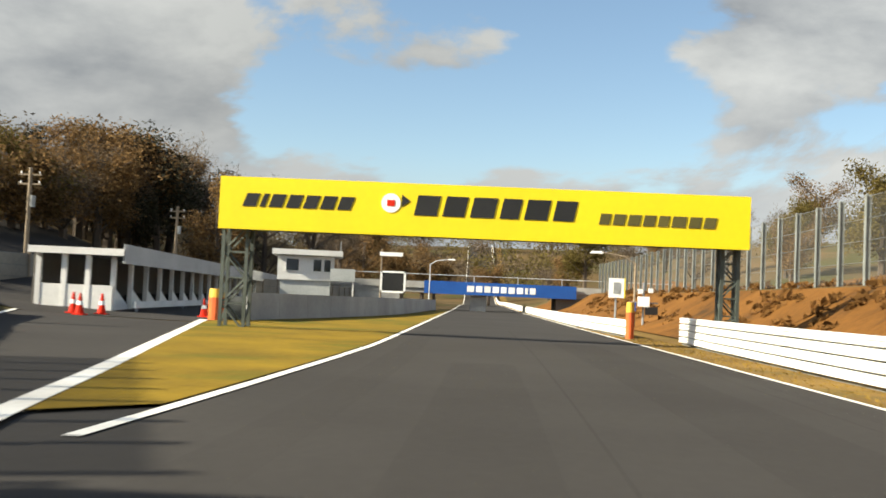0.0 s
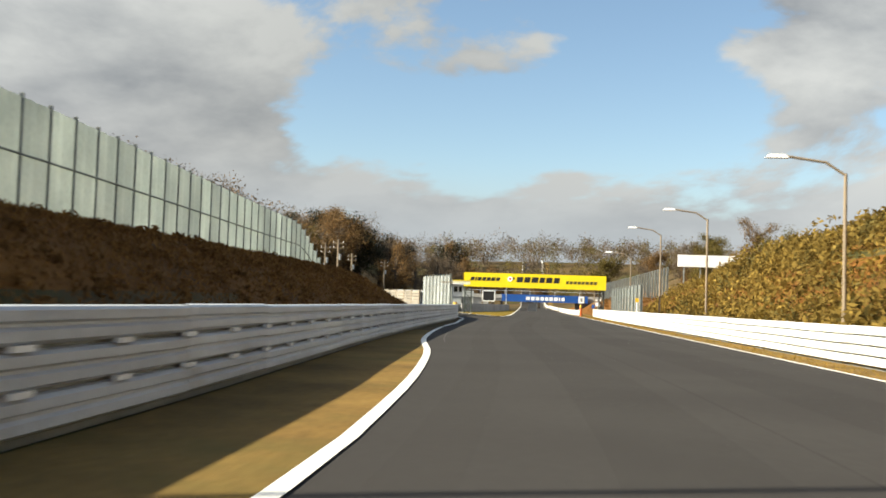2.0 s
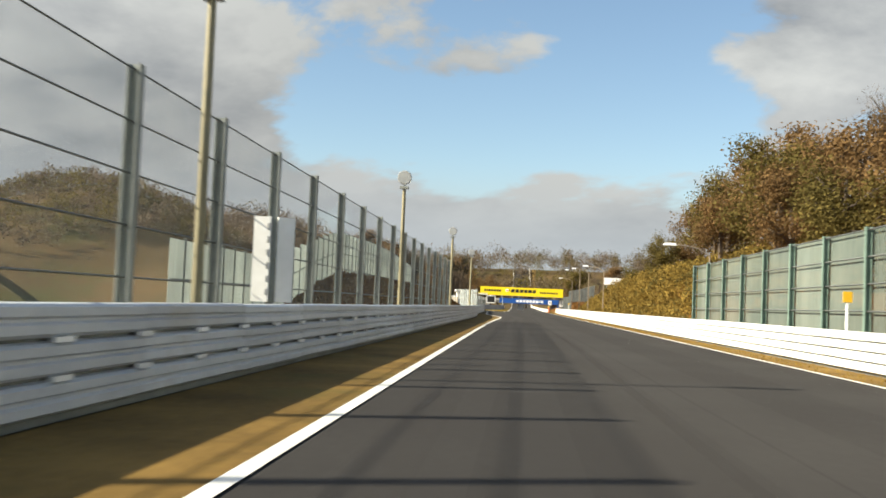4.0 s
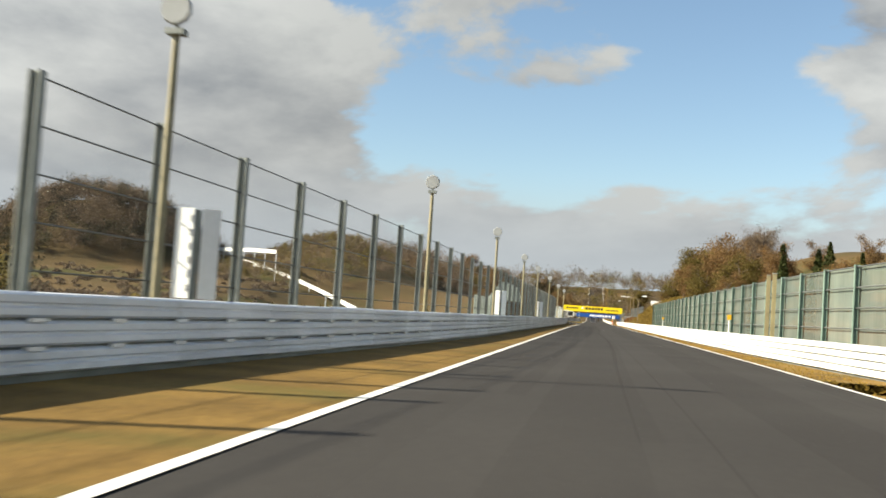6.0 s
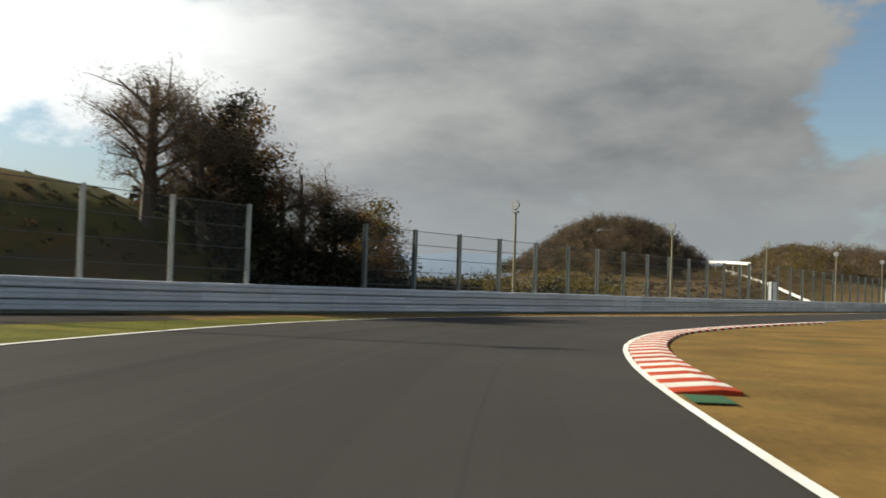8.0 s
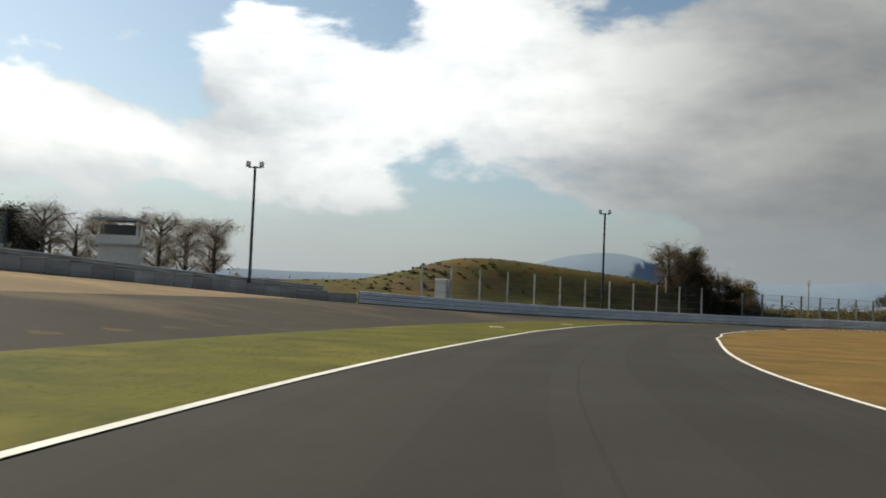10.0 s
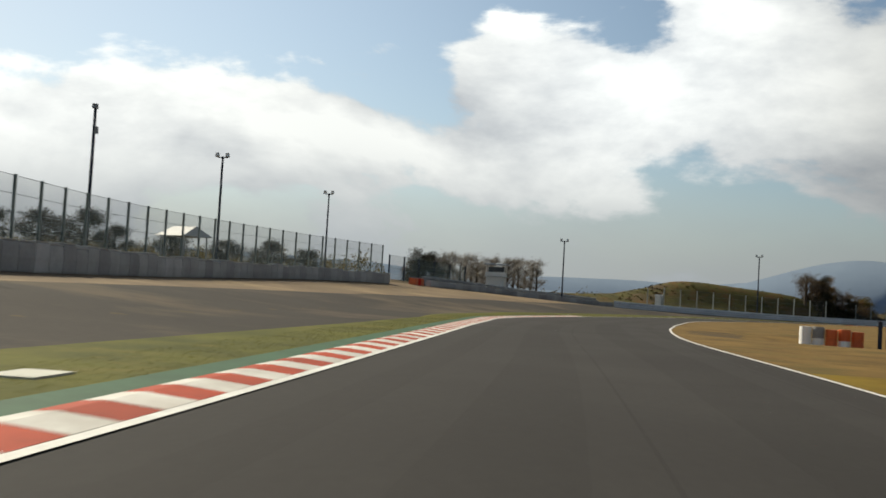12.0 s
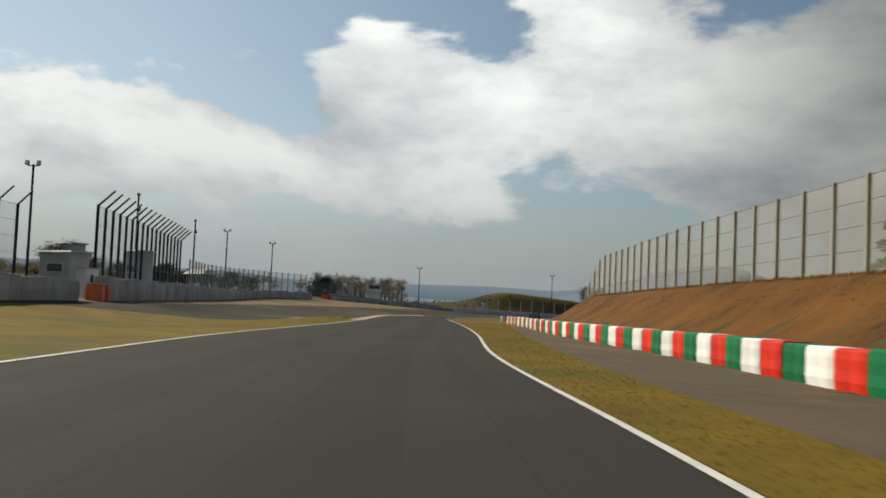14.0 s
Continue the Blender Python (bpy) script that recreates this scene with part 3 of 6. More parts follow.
# pit lane joining from behind the rail
pit_edge = between(RAIL_LEFT, None, -78)
pit_in = np.array([(x + np.interp(-y, [18, 36, 45, 55], [0.25, 0.34, 0.52, 0.76]), y) for x, y in pit_edge[:, :2] if y > -60])
join = step01(-pit_in[:, 1], 44, 58)
pit_in[:, 0] += (np.interp(-pit_in[:, 1], -LEFT_EDGE[:, 1], LEFT_EDGE[:, 0]) - 0.02 - pit_in[:, 0]) * join
lane = between(LEFT_EDGE, 3, -60)
a, b = matched(pit_in, lane, 60)
ribbon("pit_lane", a, b, 0.012, ASPHALT, "dark asphalt pit exit lane joining the track", cells=4)
ribbon("pit_lane", np.array([(-60, 40), (-40, 22), (-24, 10), (-16.0, 3)]), np.array([(-20, 60), (-16, 36), (-11.6, 18), (-9.8, 3)]), 0.016, ASPHALT, "dark asphalt pit lane in front of the garages", cells=4)
ribbon("road_line", pit_in + np.array((-0.02, 0)), pit_in + np.array((0.13, 0)), 0.03, LINE, "white painted line beside the pit exit rail", "road line", 1)
old_line = between(LEFT_EDGE, -30, -77)
ribbon("road_line", shifted(old_line, -0.60), shifted(old_line, -0.57), 0.03, mat("faded_line", (0.090, 0.086, 0.081), (0.050, 0.047, 0.044), 0.8, 1.5, 6.0, 0.1, spread=0.02, specular=0.1), "thin worn-off painted line on the asphalt", "road line", 1)
tri_out = smooth_line([(-6.35, -19.0), (-7.1, -15.1), (-8.2, -9.6), (-9.5, -3), (-10.9, 4.2), (-10.4, 6), (-8.6, 18), (-7.0, 34), (-6.2, 60)], 2.0)
tri_in = between(LEFT_EDGE, 60, -19.0)[::-1]
a, b = matched(tri_out, tri_in[:, :2] + np.array((-0.02, 0)), 40)
ribbon("grass_triangle", a, b, 0.045, MIXGRASS, "yellowed grass wedge between track and pit lane", "grass", 3)
pit_line = smooth_line([(-5.72, -22.0), (-6.25, -19.6), (-7.1, -15.1), (-8.2, -9.6), (-9.5, -3), (-10.9, 4.2)], 2.0)
ribbon("road_line", pit_line + np.array((-0.24, 0)), pit_line, 0.05, LINE, "white painted line along the pit lane", "road line", 1)

# verges
a = between(LEFT_EDGE, -66, -292)
b = nearest_on(a, RAIL_LEFT[:, :2] + np.array((0.1, 0)))
ribbon("grass_verge", shifted(a, 0.0), b, 0.022, DRYGRASS, "dry straw-brown grass verge below the guard rail", "grass", 3)
a = between(LEFT_EDGE, -284, None, None, 60)
w = np.interp(a[:, 1], [-345, -318, -300, -284], [4.6, 4.4, 3.4, 0.6])
ribbon("grass_strip", shifted(a, 0.02), shifted(a, w), 0.03, GREENGRASS, "short green grass strip outside the curve", "grass", 3)
ribbon("runoff", shifted(a, w - 0.1), shifted(a, np.interp(a[:, 1], [-345, -330, -312.6, -304, -298, -284], [14.7, 15.7, 15.7, 12.4, 7.8, 1.2])), 0.022, RUNOFF, "grey asphalt run-off area", "run-off", 5)
a3 = between(LEFT_EDGE, None, None, 56, 240)
a3 = a3[a3[:, 1] < -360]
w3 = np.interp(a3[:, 0], [56, 80, 90, 112, 122, 134, 137.5, 139.5, 150, 170], [4.2, 2.7, 2.9, 3.9, 3.6, 3.9, 5.2, 9.0, 13.0, 14.0])
g3 = a3[:, 0] < 117
ribbon("grass_strip", shifted(a3, 0.02)[g3], shifted(a3, w3)[g3], 0.03, GREENGRASS, "short green grass strip outside the track", "grass", 3)
g3 = a3[:, 0] > 114.5
ribbon("grass_strip", shifted(a3, 0.02)[g3], shifted(a3, w3)[g3], 0.034, MIXGRASS, "yellowed grass strip outside the track", "grass", 3)
ribbon("runoff", shifted(a3, w3 - 0.1), shifted(a3, np.interp(a3[:, 0], [56, 80, 112, 130, 150, 170], [13.7, 13.4, 12.2, 12.4, 13.8, 14.8])), 0.022, RUNOFF, "grey asphalt run-off area", "run-off", 5)
a4 = between(LEFT_EDGE, -296, None, None, 170)
far_off = np.interp(a4[:, 0], [-5, 12, 30, 45, 70, 112, 130, 170], [7.5, 19, 29, 33, 22, 15.5, 14.0, 16])
dirt_in = np.interp(a4[:, 0], [-5, -2.6, 0.3, 5, 12, 30, 56, 80, 112, 130, 150, 170], [5.0, 7.6, 12.2, 15.5, 15.5, 14.5, 13.5, 13.2, 12.0, 12.2, 13.6, 14.6])
ribbon("dirt_apron", shifted(a4, dirt_in - 0.2), shifted(a4, np.maximum(far_off, dirt_in + 0.3)), 0.016, DIRT, "bare brown dirt in front of the barrier", "dirt", 5)

# inside of the curve
a = between(RIGHT_EDGE, -225, None, None, 112)
wi = np.interp(a[:, 1], [-394, -380, -350, -330, -300, -270, -225], [5.5, 22, 40, 40, 34, 16, 1.0])
ribbon("infield_grass", shifted(a, -0.02), shifted(a, -wi), 0.014, DRYGRASS, "dry straw-brown infield grass", "grass", 6)
a = between(RIGHT_EDGE, 330, -232)
ribbon("grass_verge", shifted(a, -0.02), shifted(a, -2.6), 0.014, DRYGRASS, "dry straw-brown verge below the white rail", "grass", 2)
a = between(RIGHT_EDGE, None, None, 104, 238)
w = np.interp(a[:, 0], [104, 125, 145, 165, 185], [5.2, 3.2, 2.0, 1.8, 1.3])
ribbon("grass_verge", shifted(a, -0.02), shifted(a, -w), 0.03, MIXGRASS, "yellowed grass strip beside the track", "grass", 2)
ribbon("service_road", shifted(a, -w + 0.1), shifted(a, -6.7), 0.018, mat("dusty_asphalt", (0.132, 0.101, 0.0656), (0.08, 0.064, 0.0448), 0.92, 0.25, 6.0, 0.3, spread=0.02, specular=0.1, patch=((0.164, 0.12, 0.068), 0.25, 0.52, 0.64)), "dusty grey-brown service road by the tyre wall", "road", 3)
ribbon("bank_grass", shifted(BANK_FOOT, 0.1), shifted(BANK_FOOT, -34.0), 0.13, BANK, "rusty brown dead grass bank", "grass", 22)
ra = between(FENCE_BASE, -262, -324)
ribbon("mound_grass", shifted(ra, 1.4), shifted(ra, 30.0), 0.10, mat("olive_grass", (0.092, 0.080, 0.0200), (0.048, 0.044, 0.0130), 0.95, 0.5, 3.0, 1.0, specular=0.1, patch=((0.110, 0.062, 0.0190), 0.22, 0.52, 0.62)), "olive and rusty grass on the ridge behind the fence", "grass", 22)
bl = between(RAIL_LEFT, -26, -150)[:, :2]
ribbon("bank_grass", shifted(bl, 0.5), shifted(bl, 10.0), 0.05, BANK, "rusty brown dead grass bank below a panel fence", "grass", 8)
br = np.array([(3.6, y) for y in np.linspace(100, -205, 150)])
ribbon("bank_grass", br + np.array((0.4, 0)), br + np.array((15.0, 0)), 0.06, BANK, "rusty brown dead grass bank", "grass", 8)


def kerb(line, name_label, count, group):
    """Red and white sloped kerb stones, the line at their low edge."""
    k = thing("kerb", name_label, "kerb", group, kind="structure")
    n = len(line) - 1
    edge_out = shifted(line, count)
    for i in range(n):
        s = Shell()
        p, q = line[i][:2], line[i + 1][:2]
        g = 0.012
        po, qo = edge_out[i], edge_out[i + 1]
        p, q, po, qo = p + (q - p) * g, q - (q - p) * g, po + (qo - po) * g, qo - (qo - po) * g
        z = [land_point(*e) for e in (p, q, po, qo)]
        pm, qm = p + (po - p) * 0.7, q + (qo - q) * 0.7
        s.v = [(*p, z[0] + 0.0), (*q, z[1] + 0.0), (*p, z[0] + 0.034), (*q, z[1] + 0.034), (*pm, z[2] + 0.075), (*qm, z[3] + 0.075), (*po, z[2] + 0.06), (*qo, z[3] + 0.06), (*po, z[2] - 0.01), (*qo, z[3] - 0.01)]
        s.f = [(0, 1, 3, 2), (2, 3, 5, 4), (4, 5, 7, 6), (6, 7, 9, 8), (0, 2, 4, 6, 8), (1, 9, 7, 5, 3), (0, 8, 9, 1)]
        part("kerb_stone", s, KERB_RED if i % 2 else KERB_WHITE, k)
    return k


fine_right = smooth_line(RIGHT_EDGE[:, :2], 0.25)
k1 = between(fine_right, -264, -300.4)[::2]
kerb(smooth_line(shifted(k1, -0.02), 0.52), "red and white striped kerb on the inside of the curve", -0.68, "kerbs")
k2 = between(LEFT_EDGE, None, None, 52, 116)
k2 = k2[k2[:, 1] < -350]
kerb(smooth_line(shifted(k2, 0.0), 0.75), "red and white striped kerb on the outside of the curve", 0.64, "kerbs")
ribbon("green_strip", shifted(k2, 0.62), shifted(k2, 1.15), 0.045, GREENPAINT, "green painted strip behind the kerb", "painted strip", 1)
ribbon("green_strip", shifted(between(fine_right, -262.2, -264), -0.05), shifted(between(fine_right, -262.2, -264), -0.45), 0.04, GREENPAINT, "green painted kerb end", "painted strip", 1)
ribbon("green_strip", shifted(between(fine_right, -300.5, -301.3), -0.05), shifted(between(fine_right, -300.5, -301.3), -0.45), 0.04, GREENPAINT, "green painted kerb end", "painted strip", 1)

# rubber marks, joints and repairs on the asphalt
rng = random.Random(5)
mid = (LEFT_EDGE + nearest_on(LEFT_EDGE, RIGHT_EDGE)) / 2
SEAM = mat("tar_seam", (0.030, 0.029, 0.028), (0.045, 0.042, 0.039), 0.8, 1.0, 9.0, alpha=0.10, specular=0.15)
WORN = mat("worn_track", (0.095, 0.088, 0.080), (0.060, 0.056, 0.052), 0.9, 0.5, 9.0, alpha=0.05, specular=0.1)
for k, (i0, i1, off, wid, m, lab, cat) in enumerate((
        (215, 284, 1.75, 0.30, RUBBER, "dark rubber tyre mark on the asphalt", "tyre mark"), (219, 286, 0.35, 0.24, RUBBER, "dark rubber tyre mark on the asphalt", "tyre mark"),
        (165, 470, -1.9, 1.1, RUBBER, "broad dark racing line worn into the asphalt", "tyre mark"), (170, 470, 0.5, 1.0, RUBBER, "broad dark racing line worn into the asphalt", "tyre mark"),
        (290, 335, -0.6, 0.35, RUBBER, "dark rubber tyre mark on the asphalt", "tyre mark"), (296, 330, 1.3, 0.3, RUBBER, "dark rubber tyre mark on the asphalt", "tyre mark"),
        (160, 500, 0.0, 0.035, SEAM, "thin tar joint along the track", "road joint"), (160, 500, -2.6, 0.03, SEAM, "thin tar joint along the track", "road joint"),
        (160, 500, 2.3, 0.5, WORN, "pale worn stripe along the track", "road wear"), (160, 500, -3.2, 0.45, WORN, "pale worn stripe along the track", "road wear"))):
    seg = mid[i0:min(i1, len(mid)), :2]
    wide = 0.12 if wid > 0.1 else 0.015
    wv = np.array([wide * math.sin(i * 0.21 + k) + wide * 0.6 * math.sin(i * 0.057 + 2 * k) for i in range(len(seg))])
    ribbon("tyre_mark" if cat == "tyre mark" else "road_mark", shifted(seg, off + wv), shifted(seg, off + wid + wv * 0.8), 0.025 + 0.0006 * k, m, lab, cat, 1)

# ---- barriers ----


def beam_profile(z0, h, depth, side):
    """The W of a crash barrier beam; side: +1 bulges to the right of the way."""
    pts = [(0, 0), (0.6, 0.04), (1.0, 0.13), (1.0, 0.38), (0.6, 0.46), (0.6, 0.54), (1.0, 0.62), (1.0, 0.87), (0.6, 0.96), (0, 1.0)]
    front = [(side * depth * a, z0 + h * b) for a, b in pts]
    back = [(o - side * 0.006, z) for o, z in reversed(front)]
    return front + back


def guard_rail(line, side, steel, label, top=0.86, beams=3, per=2, first=0.06, plate=None, post=GALV_DARK, group="guard rails", base_lift=0.0):
    """Posts and stacked W beams along a line; beams face to side (+1: right of the way)."""
    g = thing("guard_rail", label, "guard rail", group)
    p = on_land(line, base_lift)
    h = (top - first) / beams
    for i in range(0, len(p) - 1, per):
        seg = p[i:i + per + 1]
        seg = seg.copy()
        jit = rng.uniform(-0.006, 0.006)
        for b in range(beams):
            s = Shell()
            s.sweep([tuple(q + np.array((0, 0, jit))) for q in seg], beam_profile(first + b * h + 0.012, h - 0.024, 0.085, side))
            part("beam", s, steel, g)
        # added sheet that keeps sun from leaking between and below the beams
        part("backing", Shell().sweep([tuple(q) for q in seg], [(-side * 0.012, -0.04), (-side * 0.03, -0.04), (-side * 0.03, top - 0.03), (-side * 0.012, top - 0.03)]), POST_STEEL, g)
        x, y, z = seg[0]
        w = seg[1] - seg[0]
        yaw = math.atan2(w[1], w[0])
        off = -side * 0.10
        rx, ry = math.sin(yaw), -math.cos(yaw)
        s = Shell().ibeam(x + rx * off, y + ry * off, z - 0.05, z + top - 0.02, 0.11, yaw)
        part("post", s, post, g)
        # white plates imitate the sunlight that shows through the gaps between beams
        if plate:
            for q in seg[:-1]:
                for b in range(1, beams):
                    c = (q[0] + rx * side * 0.075, q[1] + ry * side * 0.075, q[2] + first + b * h)
                    part("spacer", Shell().box(c, (0.30, 0.05, 0.040), yaw), plate, g)
    return g


cut = int(np.abs(RAIL_LEFT[:, 1] + 262).argmin())
near = between(RAIL_LEFT[:cut + 1], 0, None)
GALV_PALE = mat("pale_galvanised_steel", (0.70, 0.725, 0.76), (0.57, 0.595, 0.63), 0.5, 0.5, 5.0, 0.04, metal=0.1, patch=((0.48, 0.49, 0.50), 0.8, 0.60, 0.74))
turn = int(np.abs(near[:, 1] + 206).argmin())
guard_rail(near[:turn + 1], -1, GALV, "dull galvanised three-beam guard rail on steel posts", 0.90, plate=REFLECT)
guard_rail(near[turn:], -1, GALV_PALE, "newer pale galvanised three-beam guard rail on steel posts", 0.90, plate=REFLECT)
guard_rail(RAIL_LEFT[cut:], -1, GALV_PALE, "pale galvanised three-beam guard rail round the run-off", 0.93)
guard_rail(RAIL_RIGHT, 1, WHITE_STEEL, "white-painted four-beam guard rail beside the straight", 0.80, 4)
guard_rail(smooth_line([(2.0, 330), (1.9, 120), (1.85, 60), (1.75, 24), (2.15, 7.5)], 3.0), 1, WHITE_STEEL, "white-painted low guard rail past the bridge", 0.62, 2)


def belt_wall(line, label, h0=1.05, h1=1.35, gain=0.0):
    """Stacks of tyres wrapped in belting, one block after another."""
    g = thing("tyre_barrier", label, "tyre barrier", "tyre barriers")
    p = on_land(line)
    for i in range(len(p) - 1):
        a, b = p[i], p[i + 1]
        c = (a + b) / 2
        yaw = math.atan2(b[1] - a[1], b[0] - a[0])
        ln = np.linalg.norm(b - a)
        h = rng.uniform(h0, h1) + gain * step01(c[0], 20, 100)
        s = Shell()
        for dz, dx, gx in ((0, 0.70, 0.94), (0.08, 0.80, 0.98), (h * 0.5, 0.86, 1.0), (h - 0.08, 0.80, 0.98), (h, 0.68, 0.94)):
            k = len(s.v)
            cs, sn = math.cos(yaw), math.sin(yaw)
            for ux, uy in ((-0.5, -0.5), (0.5, -0.5), (0.5, 0.5), (-0.5, 0.5)):
                ax, ay = ux * ln * gx * 0.98, uy * dx
                s.v.append((c[0] + cs * ax - sn * ay, c[1] + sn * ax + cs * ay, c[2] - 0.04 + dz))
            if k:
                s.f += [(k - 4 + j, k - 4 + (j + 1) % 4, k + (j + 1) % 4, k + j) for j in range(4)]
        s.f += [(3, 2, 1, 0), (16, 17, 18, 19)]
        part("wrapped_block", s, BELT, g)
        part("cover", Shell().box((c[0], c[1], c[2] - 0.04 + h + 0.02), (ln * 0.96, 0.80, 0.035), yaw), BELT_TOP, g)
    return g


belt_wall(BELT_LINE, "dark tyre barrier wrapped in belting round the run-off", 0.62, 0.76)
belt_wall(BELT_LINE_2, "grey-black tyre barrier wrapped in belting with pale covers", 0.95, 1.15, 0.26)
belt_wall(smooth_line([(127.5, -428.5), (138, -433.5), (160, -444)], 1.5), "short grey tyre barrier wrapped in belting", 1.0, 1.2)
guard_rail(smooth_line([(-6.9, -330.5), (-2.4, -343), (3.6, -356), (7.0, -362)], 2.0), -1, GALV_DARK, "weathered guard rail behind the tyre barrier", 1.05)


def orange_block(x, y, yaw, label, size=(1.9, 0.9, 0.8)):
    z = land_point(x, y)
    g = thing("barrier_block", label, "barrier", "orange barrier blocks", (x, y, z), yaw)
    for k in range(3):
        w = size[0] / 3
        s = Shell().box((-size[0] / 2 + w * (k + 0.5), 0, size[2] / 2 - 0.03), (w * 0.96, size[1], size[2]), 0, 0.94)
        part("end_block", s, ORANGE if k != 1 else RED, g)
    part("top_cover", Shell().box((0, 0, size[2] - 0.01), (size[0] * 0.92, size[1] * 0.88, 0.03)), BELT_TOP, g)


orange_block(9.2, -363.4, -0.9, "orange end blocks of the tyre barrier")
orange_block(123.8, -426.4, -0.45, "orange end blocks of the tyre barrier", (2.0, 0.9, 0.95))


def colour_wall():
    g = thing("tyre_wall", "tyre wall in white, red and green covers along the service road", "tyre wall")
    p = on_land(smooth_line([(108.64, -389.22), *TYRE_PLAN[:-1], (189.63, -434.40)], 1.2533))
    order = (WHITE, RED, GREEN)
    for i in range(len(p) - 1):
        a, b = p[i], p[i + 1]
        c = (a + b) / 2
        yaw = math.atan2(b[1] - a[1], b[0] - a[0])
        ln = np.linalg.norm(b - a)
        lean = rng.uniform(-0.03, 0.03)
        s = Shell()
        h = 0.72 + rng.uniform(-0.02, 0.02)
        cs, sn = math.cos(yaw), math.sin(yaw)
        ring = [(-0.5, -0.44), (-0.36, -0.5), (-0.16, -0.49), (0.02, -0.46), (0.18, -0.49), (0.37, -0.5), (0.5, -0.44), (0.5, 0.5), (-0.5, 0.5)]
        for dz, wd in ((0, 0.56), (0.2, 0.64), (0.36, 0.62), (0.54, 0.64), (h - 0.04, 0.62), (h, 0.5)):
            k = len(s.v)
            for ux, uy in ring:
                ax, ay = ux * ln * 0.985, uy * wd + lean
                s.v.append((c[0] + cs * ax - sn * ay, c[1] + sn * ax + cs * ay, c[2] - 0.03 + dz))
            m = len(ring)
            if k:
                s.f += [(k - m + j, k - m + (j + 1) % m, k + (j + 1) % m, k + j) for j in range(m)]
        m = len(ring)
        s.f += [tuple(range(m - 1, -1, -1)), tuple(range(len(s.v) - m, len(s.v)))]
        part("wrapped_block", s, order[i % 3], g)


colour_wall()


def drum(x, y, z, r, h, bands, label, group):
    g = thing("drum", label, "drum", group, (x, y, z))
    hh = h / len(bands)
    for k, m in enumerate(bands):
        s = Shell().tube((0, 0, k * hh), (0, 0, k * hh + hh * 0.45), r * 0.96, r, 12, False).tube((0, 0, k * hh + hh * 0.45), (0, 0, (k + 1) * hh), r, r * 0.96, 12)
        part("band", s, m, g, smooth=False)
    return g


for k in range(5):
    x, y = 83.7 + k * 0.32, -373.8 + k * 0.42
    drum(x, y, land_point(x, y) + 0.012, 0.255, 0.92 + 0.06 * (k % 2), ((WHITE, WHITE), (WHITE, BELT), (ORANGE, ORANGE), (WHITE, ORANGE), (ORANGE, ORANGE))[k], "painted tyre stack at the service road gap", "tyre stacks")
for k in range(4):
    x, y = 85.5 + k * 0.20, -371.4 + k * 0.26
    z = land_point(x, y)
    g = thing("gate_post", "dark steel gate post by the tyre stacks", "post", "gate posts", (x, y, z))
    part("shaft", Shell().ibeam(0, 0, -0.02, 1.4 + 0.1 * (k % 2), 0.13, 0.4), POST_DARK, g)
    part("cap", Shell().box((0, 0, 1.4 + 0.1 * (k % 2) + 0.015), (0.16, 0.16, 0.03), 0.4), POST_DARK, g)


# ---- fences ----


def net_fence(line, label, height, spacing, net, wires=6, post=POST_STEEL, w=0.15, bent=0.0, foot=0.0, group="catch fences", panel=True, rails=0.012, side=1, net_off=0.004, cord=None):
    """Steel posts with wires and net; bent: length of the leaning top."""
    g = thing("catch_fence", label, "fence", group)
    p = on_land(smooth_line(np.asarray(line)[:, :2], spacing))
    for i, (x, y, z) in enumerate(p):
        d = p[min(i + 1, len(p) - 1)] - p[max(i - 1, 0)]
        yaw = math.atan2(d[1], d[0])
        s = Shell().ibeam(x, y, z - 0.05, z + height, w, yaw)
        part("post", s, post, g)
        if bent:
            rx, ry = math.sin(yaw) * side, -math.cos(yaw) * side
            e = (x + rx * bent * 0.75, y + ry * bent * 0.75, z + height + bent * 0.7)
            part("bent_top", Shell().tube((x, y, z + height - 0.05), e, w * 0.5, w * 0.45, 4), post, g)
    for k in range(wires):
        zz = foot + (height - 0.06 - foot) * (k + 1) / wires
        part("wire", Shell().strand([(x, y, z + zz) for x, y, z in p], rails, 4), WIRE, g)
    if panel:
        for a, b in zip(p, p[1:]):
            s = Shell()
            t = net_off
            d = b - a
            n = np.array((d[1], -d[0], 0)) / np.linalg.norm(d[:2]) * t
            lo, hi = np.array((0, 0, foot)), np.array((0, 0, height - 0.05))
            s.v = [tuple(q) for q in (a + lo + n, b + lo + n, b + hi + n, a + hi + n)]
            s.f = [(0, 1, 2, 3)]
            part("net", s, net, g)
    if cord:
        d = np.gradient(p[:, :2], axis=0)
        d /= np.linalg.norm(d, axis=1)[:, None]
        part("top_cord", Shell().strand([(x + u[1] * net_off, y - u[0] * net_off, z + height - 0.05) for (x, y, z), u in zip(p, d)], 0.02, 5), cord, g, "pale top cord")
    return g


fence_left = np.array([(x - 0.75, y) for x, y in FENCE_BASE[:, :2]])
def fence_run(y0, y1):
    """The line just behind the rail from y0 to y1."""
    y = np.linspace(y0, y1, 30)
    return np.column_stack([np.interp(-y, -fence_left[:, 1], fence_left[:, 0]), y])


